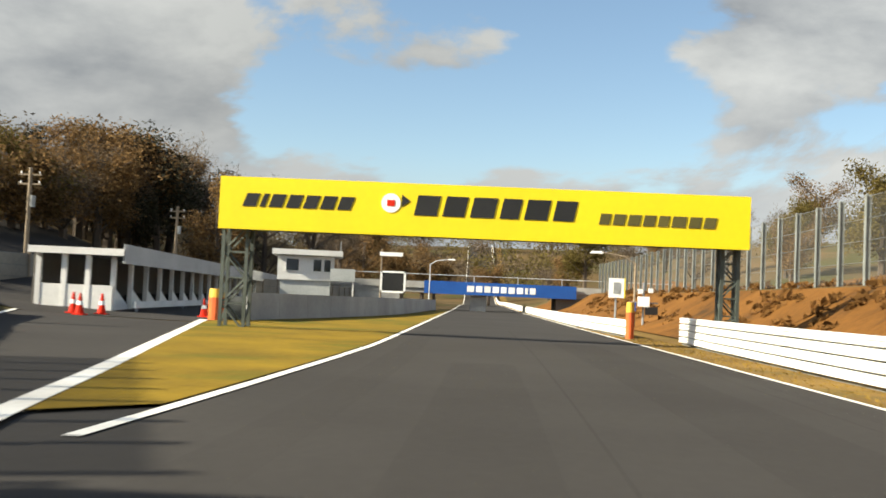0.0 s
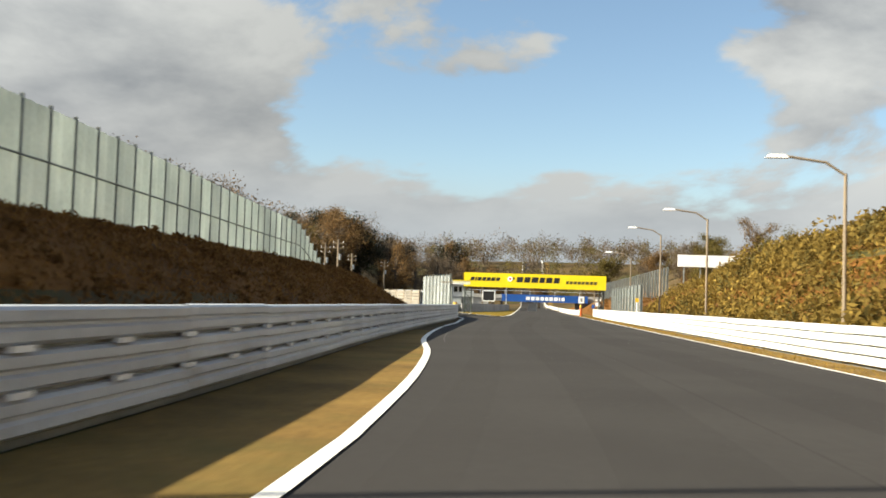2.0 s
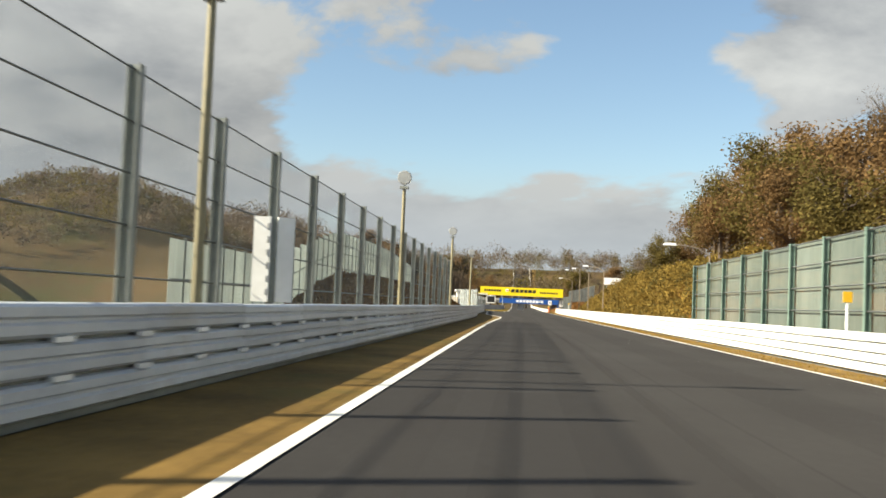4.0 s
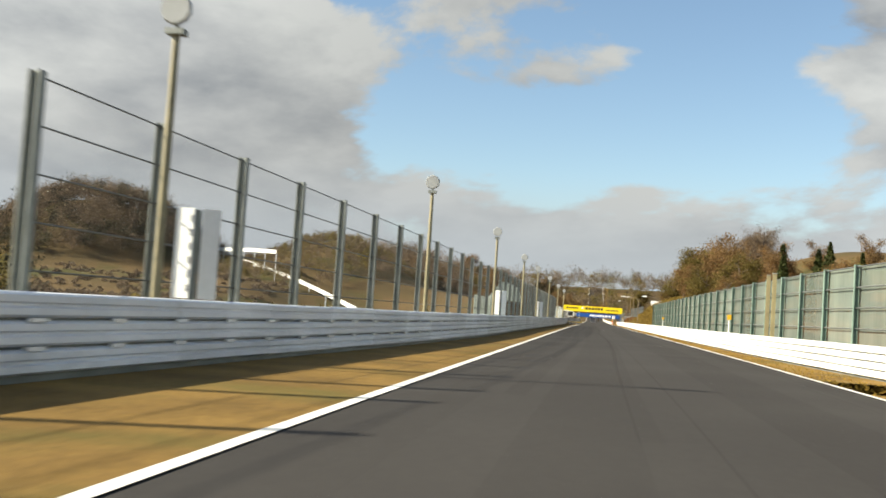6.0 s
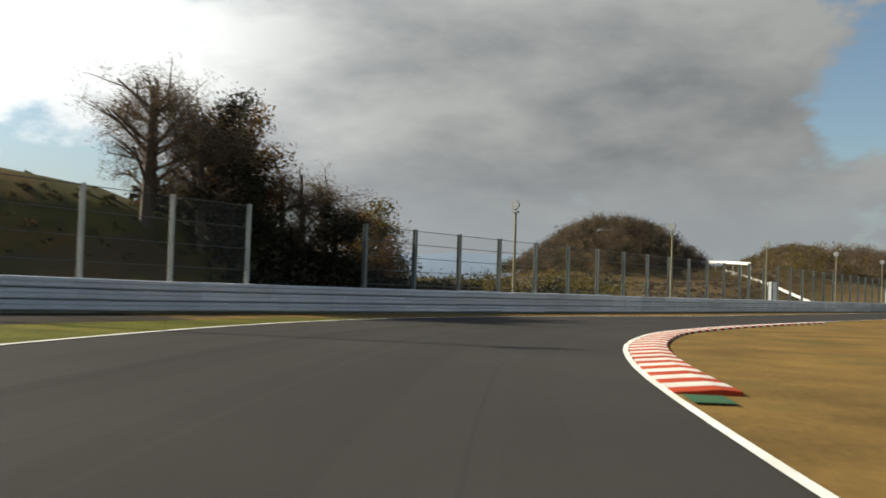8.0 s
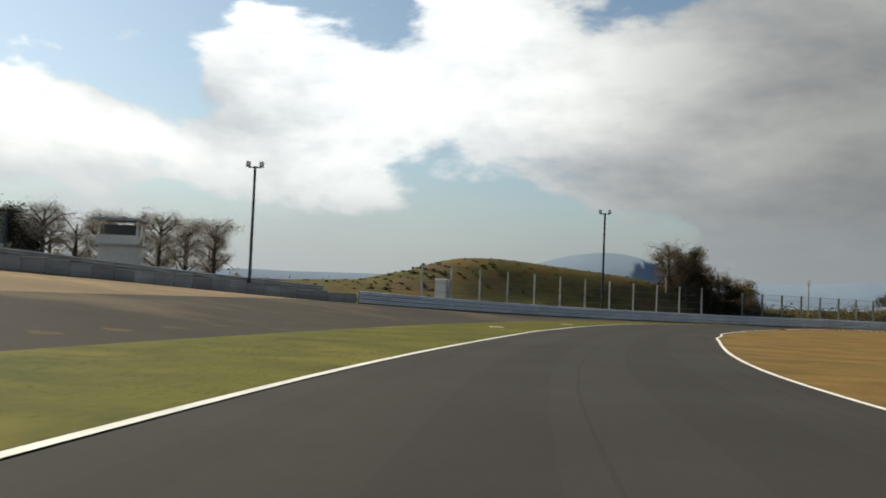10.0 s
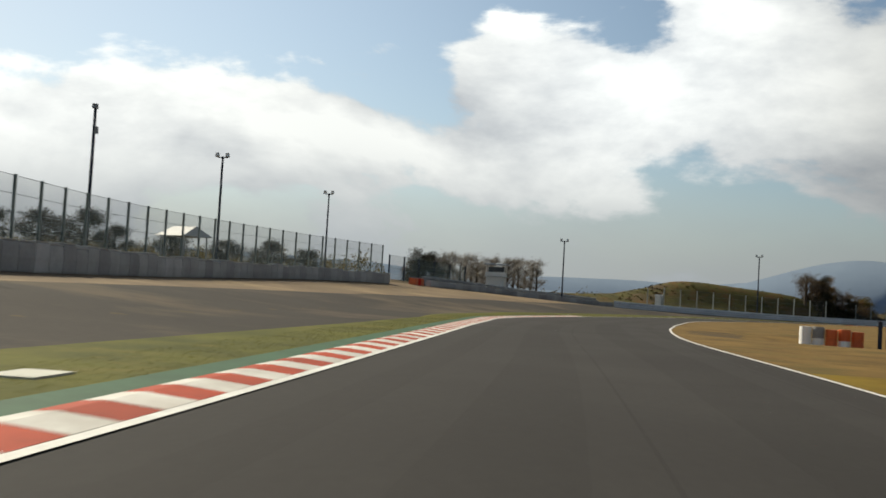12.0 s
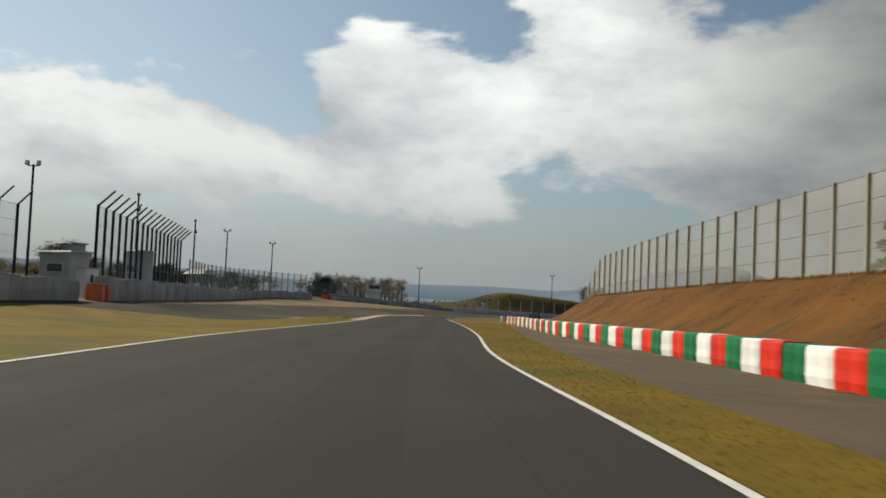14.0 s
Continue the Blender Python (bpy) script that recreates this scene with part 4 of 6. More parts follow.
net_fence(fence_run(-113.8, -192.0), "tall grey catch fence with dense net behind the guard rail", 3.45, 3.26, NET_DENSE, 6)
net_fence(fence_run(-195.3, -237.6), "tall grey catch fence with wires behind the guard rail", 3.4, 3.26, NET, 6)
net_fence(fence_run(-239.5, -279.8), "tall grey catch fence with wires behind the guard rail", 3.25, 3.1, NET, 6)
net_fence(fence_run(-285.85, -321.0), "catch fence with pale posts behind the pale guard rail", 3.45, 3.195, NET, 5, mat("pale_post", (0.52, 0.53, 0.50), (0.38, 0.39, 0.37), 0.6, 1.0, 9.0), 0.11)
net_fence(np.array([(3.9, -128), (3.9, -170), (4.1, -205), (4.9, -222), (6.6, -240), (9.5, -258)]), "green net fence behind the white guard rail", 3.05, 3.2, GREEN_NET, 5, mat("green_post", (0.16, 0.23, 0.19), (0.11, 0.16, 0.13), 0.6, 1.0, 9.0), 0.14, net_off=-0.12, rails=0.02)
for py in (-205.2, -206.6):
    fx = 3.98
    g = thing("fence_post", "ochre steel post at a seam of the green net", "post", "seam posts", (fx, py, land_point(fx, py)))
    part("shaft", Shell().ibeam(0, 0, -0.05, 3.2, 0.14, 0.0), mat("ochre_post", (0.34, 0.29, 0.15), (0.24, 0.20, 0.11), 0.6, 1.0, 9.0), g)
    part("cap", Shell().box((0, 0, 3.21), (0.17, 0.17, 0.03)), POST_STEEL, g)
net_fence(np.array([(3.4, -15), (3.35, -25), (3.35, -37)]), "grey net fence on the bank behind the white rail", 2.5, 2.2, mat("grey_net", (0.36, 0.39, 0.37), (0.27, 0.30, 0.28), 0.7, 0.5, 7.0, alpha=0.36), 4)
net_fence(np.array([(8.6, 70), (8.4, 20), (8.2, -12)]), "tall thin fence posts on the brown bank", 2.6, 2.2, NET, 4)
net_fence(np.array([(13.2, -369), (22, -376.8), (35.5, -387), (57.5, -399.6), (77, -408.0)]), "tall net fence behind the tyre barrier", 3.95, 3.0, mat("pale_net", (0.38, 0.45, 0.42), (0.30, 0.36, 0.34), 0.7, 0.5, 7.0, alpha=0.27), 5, mat("grey_green_post", (0.28, 0.32, 0.30), (0.20, 0.23, 0.22), 0.6, 1.0, 9.0), 0.12)
net_fence(np.array([(7.0, -366.0), (2.6, -360.0), (-1.6, -352.8)]), "short net fence behind the orange barrier end", 2.9, 3.2, MATS["pale_net"], 4, POST_DARK, 0.13)
net_fence(np.array([(80.16, -409.9), (90, -414.0), (106, -420.6), (117.3, -425.4)]), "tall dark fence with tops bent over the track side", 5.7, 2.43, mat("fine_net", (0.46, 0.47, 0.47), (0.36, 0.37, 0.37), 0.7, 0.5, 7.0, alpha=0.20), 5, POST_DARK, 0.16, 1.3, side=-1)
net_fence(np.array([(106.5, -428.6), (116, -434.5), (126, -441)]), "tall dark fence with tops bent over the track side", 5.6, 3.0, MATS["fine_net"], 5, POST_DARK, 0.16, 1.3, side=-1)
bank_line = shifted(TYRE_LINE, -5.6)
net_fence(bank_line, "net fence on top of the brown bank", 2.9, 2.4, mat("brown_net", (0.38, 0.35, 0.28), (0.30, 0.27, 0.22), 0.7, 0.5, 7.0, alpha=0.34), 4, mat("weathered_post", (0.34, 0.33, 0.27), (0.25, 0.24, 0.19), 0.7, 1.0, 9.0), 0.13)


def panel_fence():
    """Pale corrugated panels on top of the cut bank."""
    g = thing("panel_fence", "pale grey-green panel fence on top of the bank", "fence")
    p = on_land(smooth_line([(-17.9, -28.6), (-17.2, -45), (-15.6, -75), (-15.2, -100), (-15.2, -140)], 1.6))
    for a, b in zip(p, p[1:]):
        d = b - a
        yaw = math.atan2(d[1], d[0])
        s = Shell()
        zz = min(a[2], b[2]) - 0.1
        prof = [(0, 0), (0.25, 0.05), (0.5, 0), (0.75, 0.05), (1.0, 0)]
        n = np.array((d[1], -d[0], 0)) / np.linalg.norm(d[:2])
        for h in (0, 2.85):
            for u, o in prof:
                q = a + d * (u * 0.985) - n * o
                s.v.append((q[0], q[1], zz + h))
        for h in (0, 2.85):
            for u, o in prof:
                q = a + d * (u * 0.985) - n * (o - 0.012)
                s.v.append((q[0], q[1], zz + h))
        s.f = [(k, k + 1, k + 6, k + 5) for k in range(4)] + [(k + 10, k + 15, k + 16, k + 11) for k in range(4)] + [(k + 5, k + 6, k + 16, k + 15) for k in range(4)] + [(4, 14, 19, 9), (0, 5, 15, 10)]
        part("panel", s, PALE_PANEL, g)
        part("post", Shell().ibeam(a[0], a[1], zz - 0.1, zz + 2.95, 0.09, yaw), POST_STEEL, g)
    part("rail", Shell().strand([(x + 0.09, y, z + 1.4) for x, y, z in p], 0.03, 5), POST_STEEL, g)


panel_fence()
net_fence(np.array([(-22, 14), (-18.5, 40), (-14.5, 60), (-13.5, 90)]), "weathered timber fence behind the garages", 1.5, 2.4, mat("fence_boards", (0.30, 0.27, 0.22), (0.20, 0.18, 0.15), 0.8, 0.6, 7.0), 3, WOODPOLE, 0.12, group="timber fences")



def screen_panels():
    """Tall grey screens behind the rail of the pit exit, then a boarded fence."""
    g = thing("screen_fence", "tall grey sheet screens behind the pit exit rail", "fence")
    p = on_land(smooth_line([(-9.3, -22.8), (-10.6, -18.8), (-12.2, -14.2)], 1.15))
    for a, b in zip(p, p[1:]):
        d = b - a
        yaw = math.atan2(d[1], d[0])
        c = (a + b) / 2
        s = Shell()
        for k in range(4):
            u = (k + 0.5) / 4 - 0.5
            s.box((c[0] + d[0] * u, c[1] + d[1] * u, c[2] + 1.55), (0.292, 0.05 if k % 2 else 0.03, 3.0), yaw)
        part("panel", s, mat("thin_sheet", (0.56, 0.60, 0.58), (0.42, 0.46, 0.45), 0.7, 0.6, 6.0, alpha=0.32), g)
        part("post", Shell().ibeam(a[0], a[1], a[2] - 0.05, a[2] + 3.15, 0.13, yaw), POST_STEEL, g)
    g = thing("board_fence", "weathered horizontal board fence beyond the pit exit", "fence")
    p = on_land(smooth_line([(-12.6, -13.2), (-16, -5), (-22.3, 7.3)], 2.4))
    for a, b in zip(p, p[1:]):
        d = b - a
        yaw = math.atan2(d[1], d[0])
        c = (a + b) / 2
        ln = float(np.linalg.norm(d[:2]))
        for k in range(7):
            part("board", Shell().box((c[0], c[1], c[2] + 0.25 + k * 0.25), (ln * 0.98, 0.03, 0.22), yaw), mat("fence_boards", (0.30, 0.27, 0.22), (0.20, 0.18, 0.15), 0.8, 0.6, 7.0), g)
        part("post", Shell().box((a[0], a[1] + 0.06, a[2] + 0.95), (0.12, 0.12, 2.0), yaw), WOODPOLE, g)
    g = thing("lamp_board", "pale yellow lit board on a bracket above the pit exit", "sign", "", (-8.75, -23.3, land_point(-8.75, -23.3)))
    part("mast", Shell().tube((-0.42, 0.25, -0.05), (-0.42, 0.25, 2.75), 0.06, 0.06, 8), POST_STEEL, g)
    part("bracket", Shell().box((-0.3, 0.12, 2.5), (1.9, 0.08, 0.08)), WOODPOLE, g)
    bx = part("box", Shell().box((0.3, 0, 2.55), (1.3, 0.30, 0.16)), mat("pale_yellow", (0.80, 0.76, 0.52), (0.70, 0.66, 0.44), 0.5, 1.0, 8.0), g)
    part("top_plate", Shell().box((0.3, 0, 2.66), (1.34, 0.36, 0.05)), YELLOW, bx)
    part("lower_plate", Shell().box((0.3, 0, 2.41), (1.34, 0.34, 0.06)), WHITE, bx)


screen_panels()


# ---- poles ----


def lamp_pole(x, y, h, label, head="speaker", r=0.085, material=POST_STEEL, yaw=0.0, group="lamp poles", z=None):
    z = land_point(x, y) if z is None else z
    g = thing("lamp_pole", label, "lamp pole", group, (x, y, z), yaw)
    part("pole", Shell().tube((0, 0, -0.1), (0, 0, h), r, r * 0.72, 8), material, g, smooth=False)
    part("base_plate", Shell().box((0, 0, 0.02), (0.36, 0.36, 0.05)), CONCRETE, g)
    if head == "speaker":
        part("bracket", Shell().box((0, 0, h - 0.03), (0.26, 0.2, 0.08)), POST_STEEL, g)
        s = Shell().tube((0, 0.02, h + 0.28), (0, -0.06, h + 0.28), 0.10, 0.23, 12).tube((0, -0.06, h + 0.28), (0, -0.12, h + 0.28), 0.23, 0.21, 12)
        part("round_head", s, SPEAKER, g)
        part("stem", Shell().tube((0, 0, h - 0.02), (0, 0, h + 0.10), 0.03, 0.03, 6), POST_STEEL, g)
    elif head == "twin":
        part("cross_arm", Shell().tube((-0.42, 0, h - 0.1), (0.42, 0, h - 0.1), 0.04, 0.04, 6), material, g)
        for sgn in (-1, 1):
            f = part("floodlight", Shell().box((sgn * 0.42, -0.12, h + 0.10), (0.30, 0.26, 0.34), 0, 0.8), SPEAKER, g)
            part("lens", Shell().box((sgn * 0.42, -0.26, h + 0.10), (0.22, 0.02, 0.24)), REFLECT, f)
    elif head == "arm":
        part("arm", Shell().pipe([(0, 0, h - 0.05), (-0.5, 0, h + 0.28), (-1.5, 0, h + 0.42)], 0.035, 6), material, g)
        part("lamp_head", Shell().box((-1.75, 0, h + 0.42), (0.6, 0.2, 0.1), 0, 0.7), REFLECT, g)
    elif head == "box":
        part("camera_box", Shell().box((0, -0.05, h + 0.12), (0.26, 0.34, 0.26), 0, 0.9), SPEAKER, g)
        part("side_box", Shell().box((0.16, -0.05, h * 0.86), (0.16, 0.2, 0.4)), SPEAKER, g)
    return g


for y, h in ((-97, 4.5), (-118, 4.55), (-141, 4.6), (-161.5, 4.6), (-177.4, 4.6), (-195.9, 4.8), (-215.6, 4.75), (-235.0, 4.6), (-252.6, 4.7), (-269.9, 4.5)):
    k = int(np.abs(FENCE_BASE[:, 1] - y).argmin())
    lamp_pole(FENCE_BASE[k, 0] - 0.32, y, h, "steel pole with a round loudspeaker head by the fence", "speaker", 0.075, mat("ochre_pole", (0.30, 0.26, 0.15), (0.20, 0.18, 0.11), 0.6, 1.0, 9.0))
lamp_pole(-11.3, -299.2, 9.6, "tall pole with twin floodlights behind the rail", "twin", 0.11, POST_DARK, 0.8)
lamp_pole(-4.3, -337.3, 8.2, "tall pole with twin floodlights behind the barrier", "twin", 0.11, POST_DARK, 1.0)
lamp_pole(10.6, -374.6, 8.7, "tall pole with twin floodlights behind the barrier", "twin", 0.11, POST_DARK, 1.0)
lamp_pole(34.2, -390.4, 9.1, "tall pole with twin floodlights behind the barrier", "twin", 0.12, POST_DARK, 1.1)
lamp_pole(56.8, -401.8, 9.0, "tall pole with a camera box behind the barrier", "box", 0.12, POST_DARK, 1.1)
lamp_pole(84, -415.2, 9.1, "tall pole with a camera box behind the bent fence", "box", 0.12, POST_DARK, 1.1)
lamp_pole(101, -427.0, 8.9, "tall pole with twin floodlights behind the fence", "twin", 0.12, POST_DARK, 1.1)
for x, y, h in ((4.6, -127.5, 3.5), (4.5, -36.6, 5.5), (4.5, -53.1, 5.1), (4.5, -73.7, 4.6), (4.5, -18.5, 4.9), (4.2, 20, 3.0)):
    lamp_pole(x, y, h, "thin steel street lamp with one arm on the bank", "arm", 0.06, WOODPOLE, 0.0, "street lamps")
lamp_pole(-6.6, 58, 3.8, "thin steel street lamp with one arm before the overpass", "arm", 0.05, GALV, math.pi, "street lamps")


def utility_pole(x, y, h):
    z = land_point(x, y)
    g = thing("utility_pole", "weathered timber utility pole with a cross arm", "utility pole", "utility poles", (x, y, z))
    part("pole", Shell().tube((0, 0, -0.2), (0, 0, h), 0.13, 0.09, 8), WOODPOLE, g)
    for zz in (0.35, 0.8):
        a = part("cross_arm", Shell().box((0, 0, h - zz), (1.1, 0.08, 0.08)), WOODPOLE, g)
        for o in (-0.45, 0.0, 0.45):
            part("insulator", Shell().tube((o, 0, h - zz + 0.04), (o, 0, h - zz + 0.16), 0.035, 0.025, 6), REFLECT, a)
    part("transformer", Shell().tube((0.18, 0, h - 1.9), (0.18, 0, h - 1.35), 0.13, 0.13, 10), SPEAKER, g)


for x, y, top in ((-24.4, 5.4, 6.6), (-24.5, 22.5, 6.5), (-23.5, 44, 6.6), (-21, -6, 6.5)):
    utility_pole(x, y, top - land_point(x, y))

# white double panels by the fence
for x, y in ((-7.86, -192.5), (-8.65, -234.3), (-7.5, -158.0)):
    z = land_point(x, y)
    g = thing("board", "white upright double board fixed behind the rail", "sign", "white boards", (x, y, z))
    part("panel", Shell().box((-0.16, 0, 1.55), (0.26, 0.05, 1.3)), WHITE, g)
    part("panel", Shell().box((0.17, 0.16, 1.55), (0.26, 0.05, 1.3), 0.5), WHITE, g)
    part("post", Shell().box((0, 0.06, 1.08), (0.07, 0.07, 2.2)), POST_STEEL, g)
    for k in range(6):
        part("mark", Shell().box((-0.06, -0.028, 2.05 - k * 0.2), (0.03, 0.006, 0.1)), SPEAKER, g)
z = land_point(-9.1, -318.4)
g = thing("marshal_box", "white round-topped marshal box behind the rail", "hut", "", (-9.6, -318.3, z))
part("body", Shell().box((0, 0, 1.15), (0.9, 0.85, 2.3), 0.6), PAINT_WHITE, g)
part("roof", Shell().box((0, 0, 2.36), (1.06, 1.0, 0.12), 0.6, 0.86), BELT_TOP, g)
part("door", Shell().box((0.40, 0.28, 1.05), (0.04, 0.5, 1.7), 0.6), GREY_PANEL, g)

# ---- bridge over the start of the straight ----


def letters(parent, x0, x1, z0, z1, y, widths, m, slant=0.25):
    """Slanted plain blocks in place of a brand's lettering."""
    total = sum(widths) + 0.28 * (len(widths) - 1)
    u = (x1 - x0) / total
    x = x0
    for w in widths:
        h = z1 - z0
        s = Shell()
        for yy in (y, y - 0.012):
            s.v += [(x, yy, z0), (x + w * u, yy, z0), (x + w * u + h * slant, yy, z1), (x + h * slant, yy, z1)]
        s.f = [(0, 1, 2, 3), (7, 6, 5, 4), (0, 4, 5, 1), (1, 5, 6, 2), (2, 6, 7, 3), (3, 7, 4, 0)]
        part("block", s, m, parent)
        x += (w + 0.28) * u


def truss_tower(parent, x, y, z0, z1, w):
    t = part("tower", Shell().box((x, y, z0 - 0.05), (w * 1.5, w * 1.5, 0.25)), CONCRETE, parent, "green-grey lattice tower on a concrete foot")
    for dx in (-1, 1):
        for dy in (-1, 1):
            part("leg", Shell().box((x + dx * w / 2, y + dy * w / 2, (z0 + z1) / 2), (0.09, 0.09, z1 - z0)), GIRDER, t)
    n = max(2, int((z1 - z0) / w))
    hh = (z1 - z0) / n
    for k in range(n):
        for dy in (-1, 1):
            sg = 1 if k % 2 else -1
            part("brace", Shell().tube((x - sg * w / 2, y + dy * w / 2, z0 + k * hh), (x + sg * w / 2, y + dy * w / 2, z0 + (k + 1) * hh), 0.03, 0.03, 4), GIRDER, t)
            part("brace", Shell().tube((x - w / 2, y + dy * w / 2, z0 + k * hh), (x + w / 2, y + dy * w / 2, z0 + k * hh), 0.025, 0.025, 4), GIRDER, t)
        for dx in (-1, 1):
            part("brace", Shell().tube((x + dx * w / 2, y - w / 2, z0 + k * hh), (x + dx * w / 2, y + w / 2, z0 + (k + 1) * hh), 0.03, 0.03, 4), GIRDER, t)


def banner_bridge():
    x0, x1, z0, z1 = -9.65, 4.0, 2.62, 3.98
    g = thing("banner_bridge", "lattice gantry with a yellow banner across the track", "bridge")
    b = part("banner", Shell().box(((x0 + x1) / 2, -0.1, (z0 + z1) / 2), (x1 - x0, 0.07, z1 - z0)), YELLOW, g, "bright yellow banner with black block lettering")
    letters(b, -9.05, -6.25, 3.22, 3.56, -0.138, (1, 0.4, 1, 1, 1, 1, 1), BLACK, 0.35)
    letters(b, -4.6, -0.5, 3.16, 3.68, -0.138, (1.1, 1.05, 1.15, 0.9, 1.1, 1.0), BLACK, 0.2)
    letters(b, 0.15, 3.1, 3.12, 3.40, -0.138, (0.9, 1, 1.05, 1, 0.9, 1.2, 1, 1), mat("dark_olive", (0.10, 0.085, 0.02), (0.08, 0.07, 0.02), 0.5, 1.0, 8.0), 0.2)
    disc = part("emblem", Shell().tube((-5.2, -0.136, 3.45), (-5.2, -0.15, 3.45), 0.25, 0.25, 20), WHITE, b, "white round emblem")
    part("emblem_mark", Shell().box((-5.2, -0.156, 3.45), (0.2, 0.01, 0.16)), RED, disc)
    s = Shell()
    s.v = [(-4.92, -0.138, 3.36), (-4.70, -0.138, 3.52), (-4.92, -0.138, 3.68), (-4.92, -0.15, 3.36), (-4.70, -0.15, 3.52), (-4.92, -0.15, 3.68)]
    s.f = [(0, 2, 1), (3, 4, 5), (0, 1, 4, 3), (1, 2, 5, 4), (2, 0, 3, 5)]
    part("emblem_arrow", s, BLACK, b)
    for zz in (z0 + 0.08, z1 - 0.08):
        for yy in (0.1, 0.9):
            part("chord", Shell().box(((x0 + x1) / 2, yy, zz), (x1 - x0, 0.1, 0.1)), GIRDER, g)
    n = 13
    for k in range(n):
        xa, xb = x0 + (x1 - x0) * k / n, x0 + (x1 - x0) * (k + 1) / n
        part("brace", Shell().tube((xa, 0.9, z0 if k % 2 else z1), (xb, 0.9, z1 if k % 2 else z0), 0.035, 0.035, 4), GIRDER, g)
        part("brace", Shell().tube((xa, 0.1, z0 + 0.1), (xb, 0.9, z0 + 0.1), 0.03, 0.03, 4), GIRDER, g)
    part("walkway", Shell().box(((x0 + x1) / 2, 0.5, z0 + 0.16), (x1 - x0, 0.7, 0.04)), GALV_DARK, g)
    truss_tower(g, -9.25, 0.5, 0.0, z0 + 0.1, 0.62)
    truss_tower(g, 3.62, 0.5, land_point(3.62, 0.5), z0 + 0.1, 0.42)


banner_bridge()


def overpass():
    y = 68.0
    g = thing("overpass", "road overpass with a blue advertising board", "bridge")
    part("deck", Shell().box((-1.5, y + 3.2, 1.85), (34, 5.6, 0.5)), CONCRETE, g)
    part("parapet", Shell().box((-1.5, y + 0.35, 2.3), (34, 0.2, 0.6)), CONCRETE, g)
    part("abutment", Shell().box((-13.5, y + 3.2, 0.9), (7.5, 5.4, 1.85)), CONCRETE, g)
    part("abutment", Shell().box((9.0, y + 3.2, 0.9), (9.0, 5.4, 1.85)), mat("dark_concrete", (0.16, 0.155, 0.145), (0.10, 0.10, 0.095), 0.9, 0.6, 7.0, 0.2), g)
    part("pier", Shell().box((-2.55, y + 1.0, 0.9), (1.5, 0.6, 1.85), 0.0, 0.92), CONCRETE, g)
    b = part("board", Shell().box((-0.6, y, 2.1), (13.8, 0.10, 1.15)), BLUE, g, "blue board with white block lettering")
    letters(b, -3.6, 2.6, 1.80, 2.36, y - 0.058, (1.0, 0.9, 0.9, 0.9, 0.8, 0.9, 0.9, 0.4, 0.8), WHITE, 0.0)
    for k in range(9):
        part("rail_post", Shell().box((-15 + k * 4, y + 0.4, 2.95), (0.06, 0.06, 0.6)), GALV, g)
    part("hand_rail", Shell().tube((-18, y + 0.4, 3.25), (15, y + 0.4, 3.25), 0.03, 0.03, 6), GALV, g)


overpass()


def screen_frame(x, y, z, w, h):
    g = thing("display_frame", "white-framed dark display on a pole by the pit wall", "sign", "", (x, y, 0))
    part("pole", Shell().tube((-0.9, 0, -0.05), (-0.9, 0, z + h + 1.6), 0.07, 0.06, 8), WOODPOLE, g)
    part("display", Shell().box((0, 0, z + h / 2), (w * 0.84, 0.1, h * 0.84)), BLACK, g)
    for sx_ in (-1, 1):
        part("frame_side", Shell().box((sx_ * w * 0.46, -0.02, z + h / 2), (w * 0.08, 0.14, h)), WHITE, g)
    for zz in (z + h * 0.04, z + h * 0.96):
        part("frame_bar", Shell().box((0, -0.02, zz), (w, 0.14, h * 0.08)), WHITE, g)
    part("bracket", Shell().box((-0.55, 0.06, z + h / 2), (0.8, 0.06, 0.08)), GALV_DARK, g)
    part("top_board", Shell().box((-0.2, -0.04, z + h + 1.25), (1.7, 0.08, 0.28)), WHITE, g)


screen_frame(-9.0, 50.5, 1.35, 1.9, 1.6)


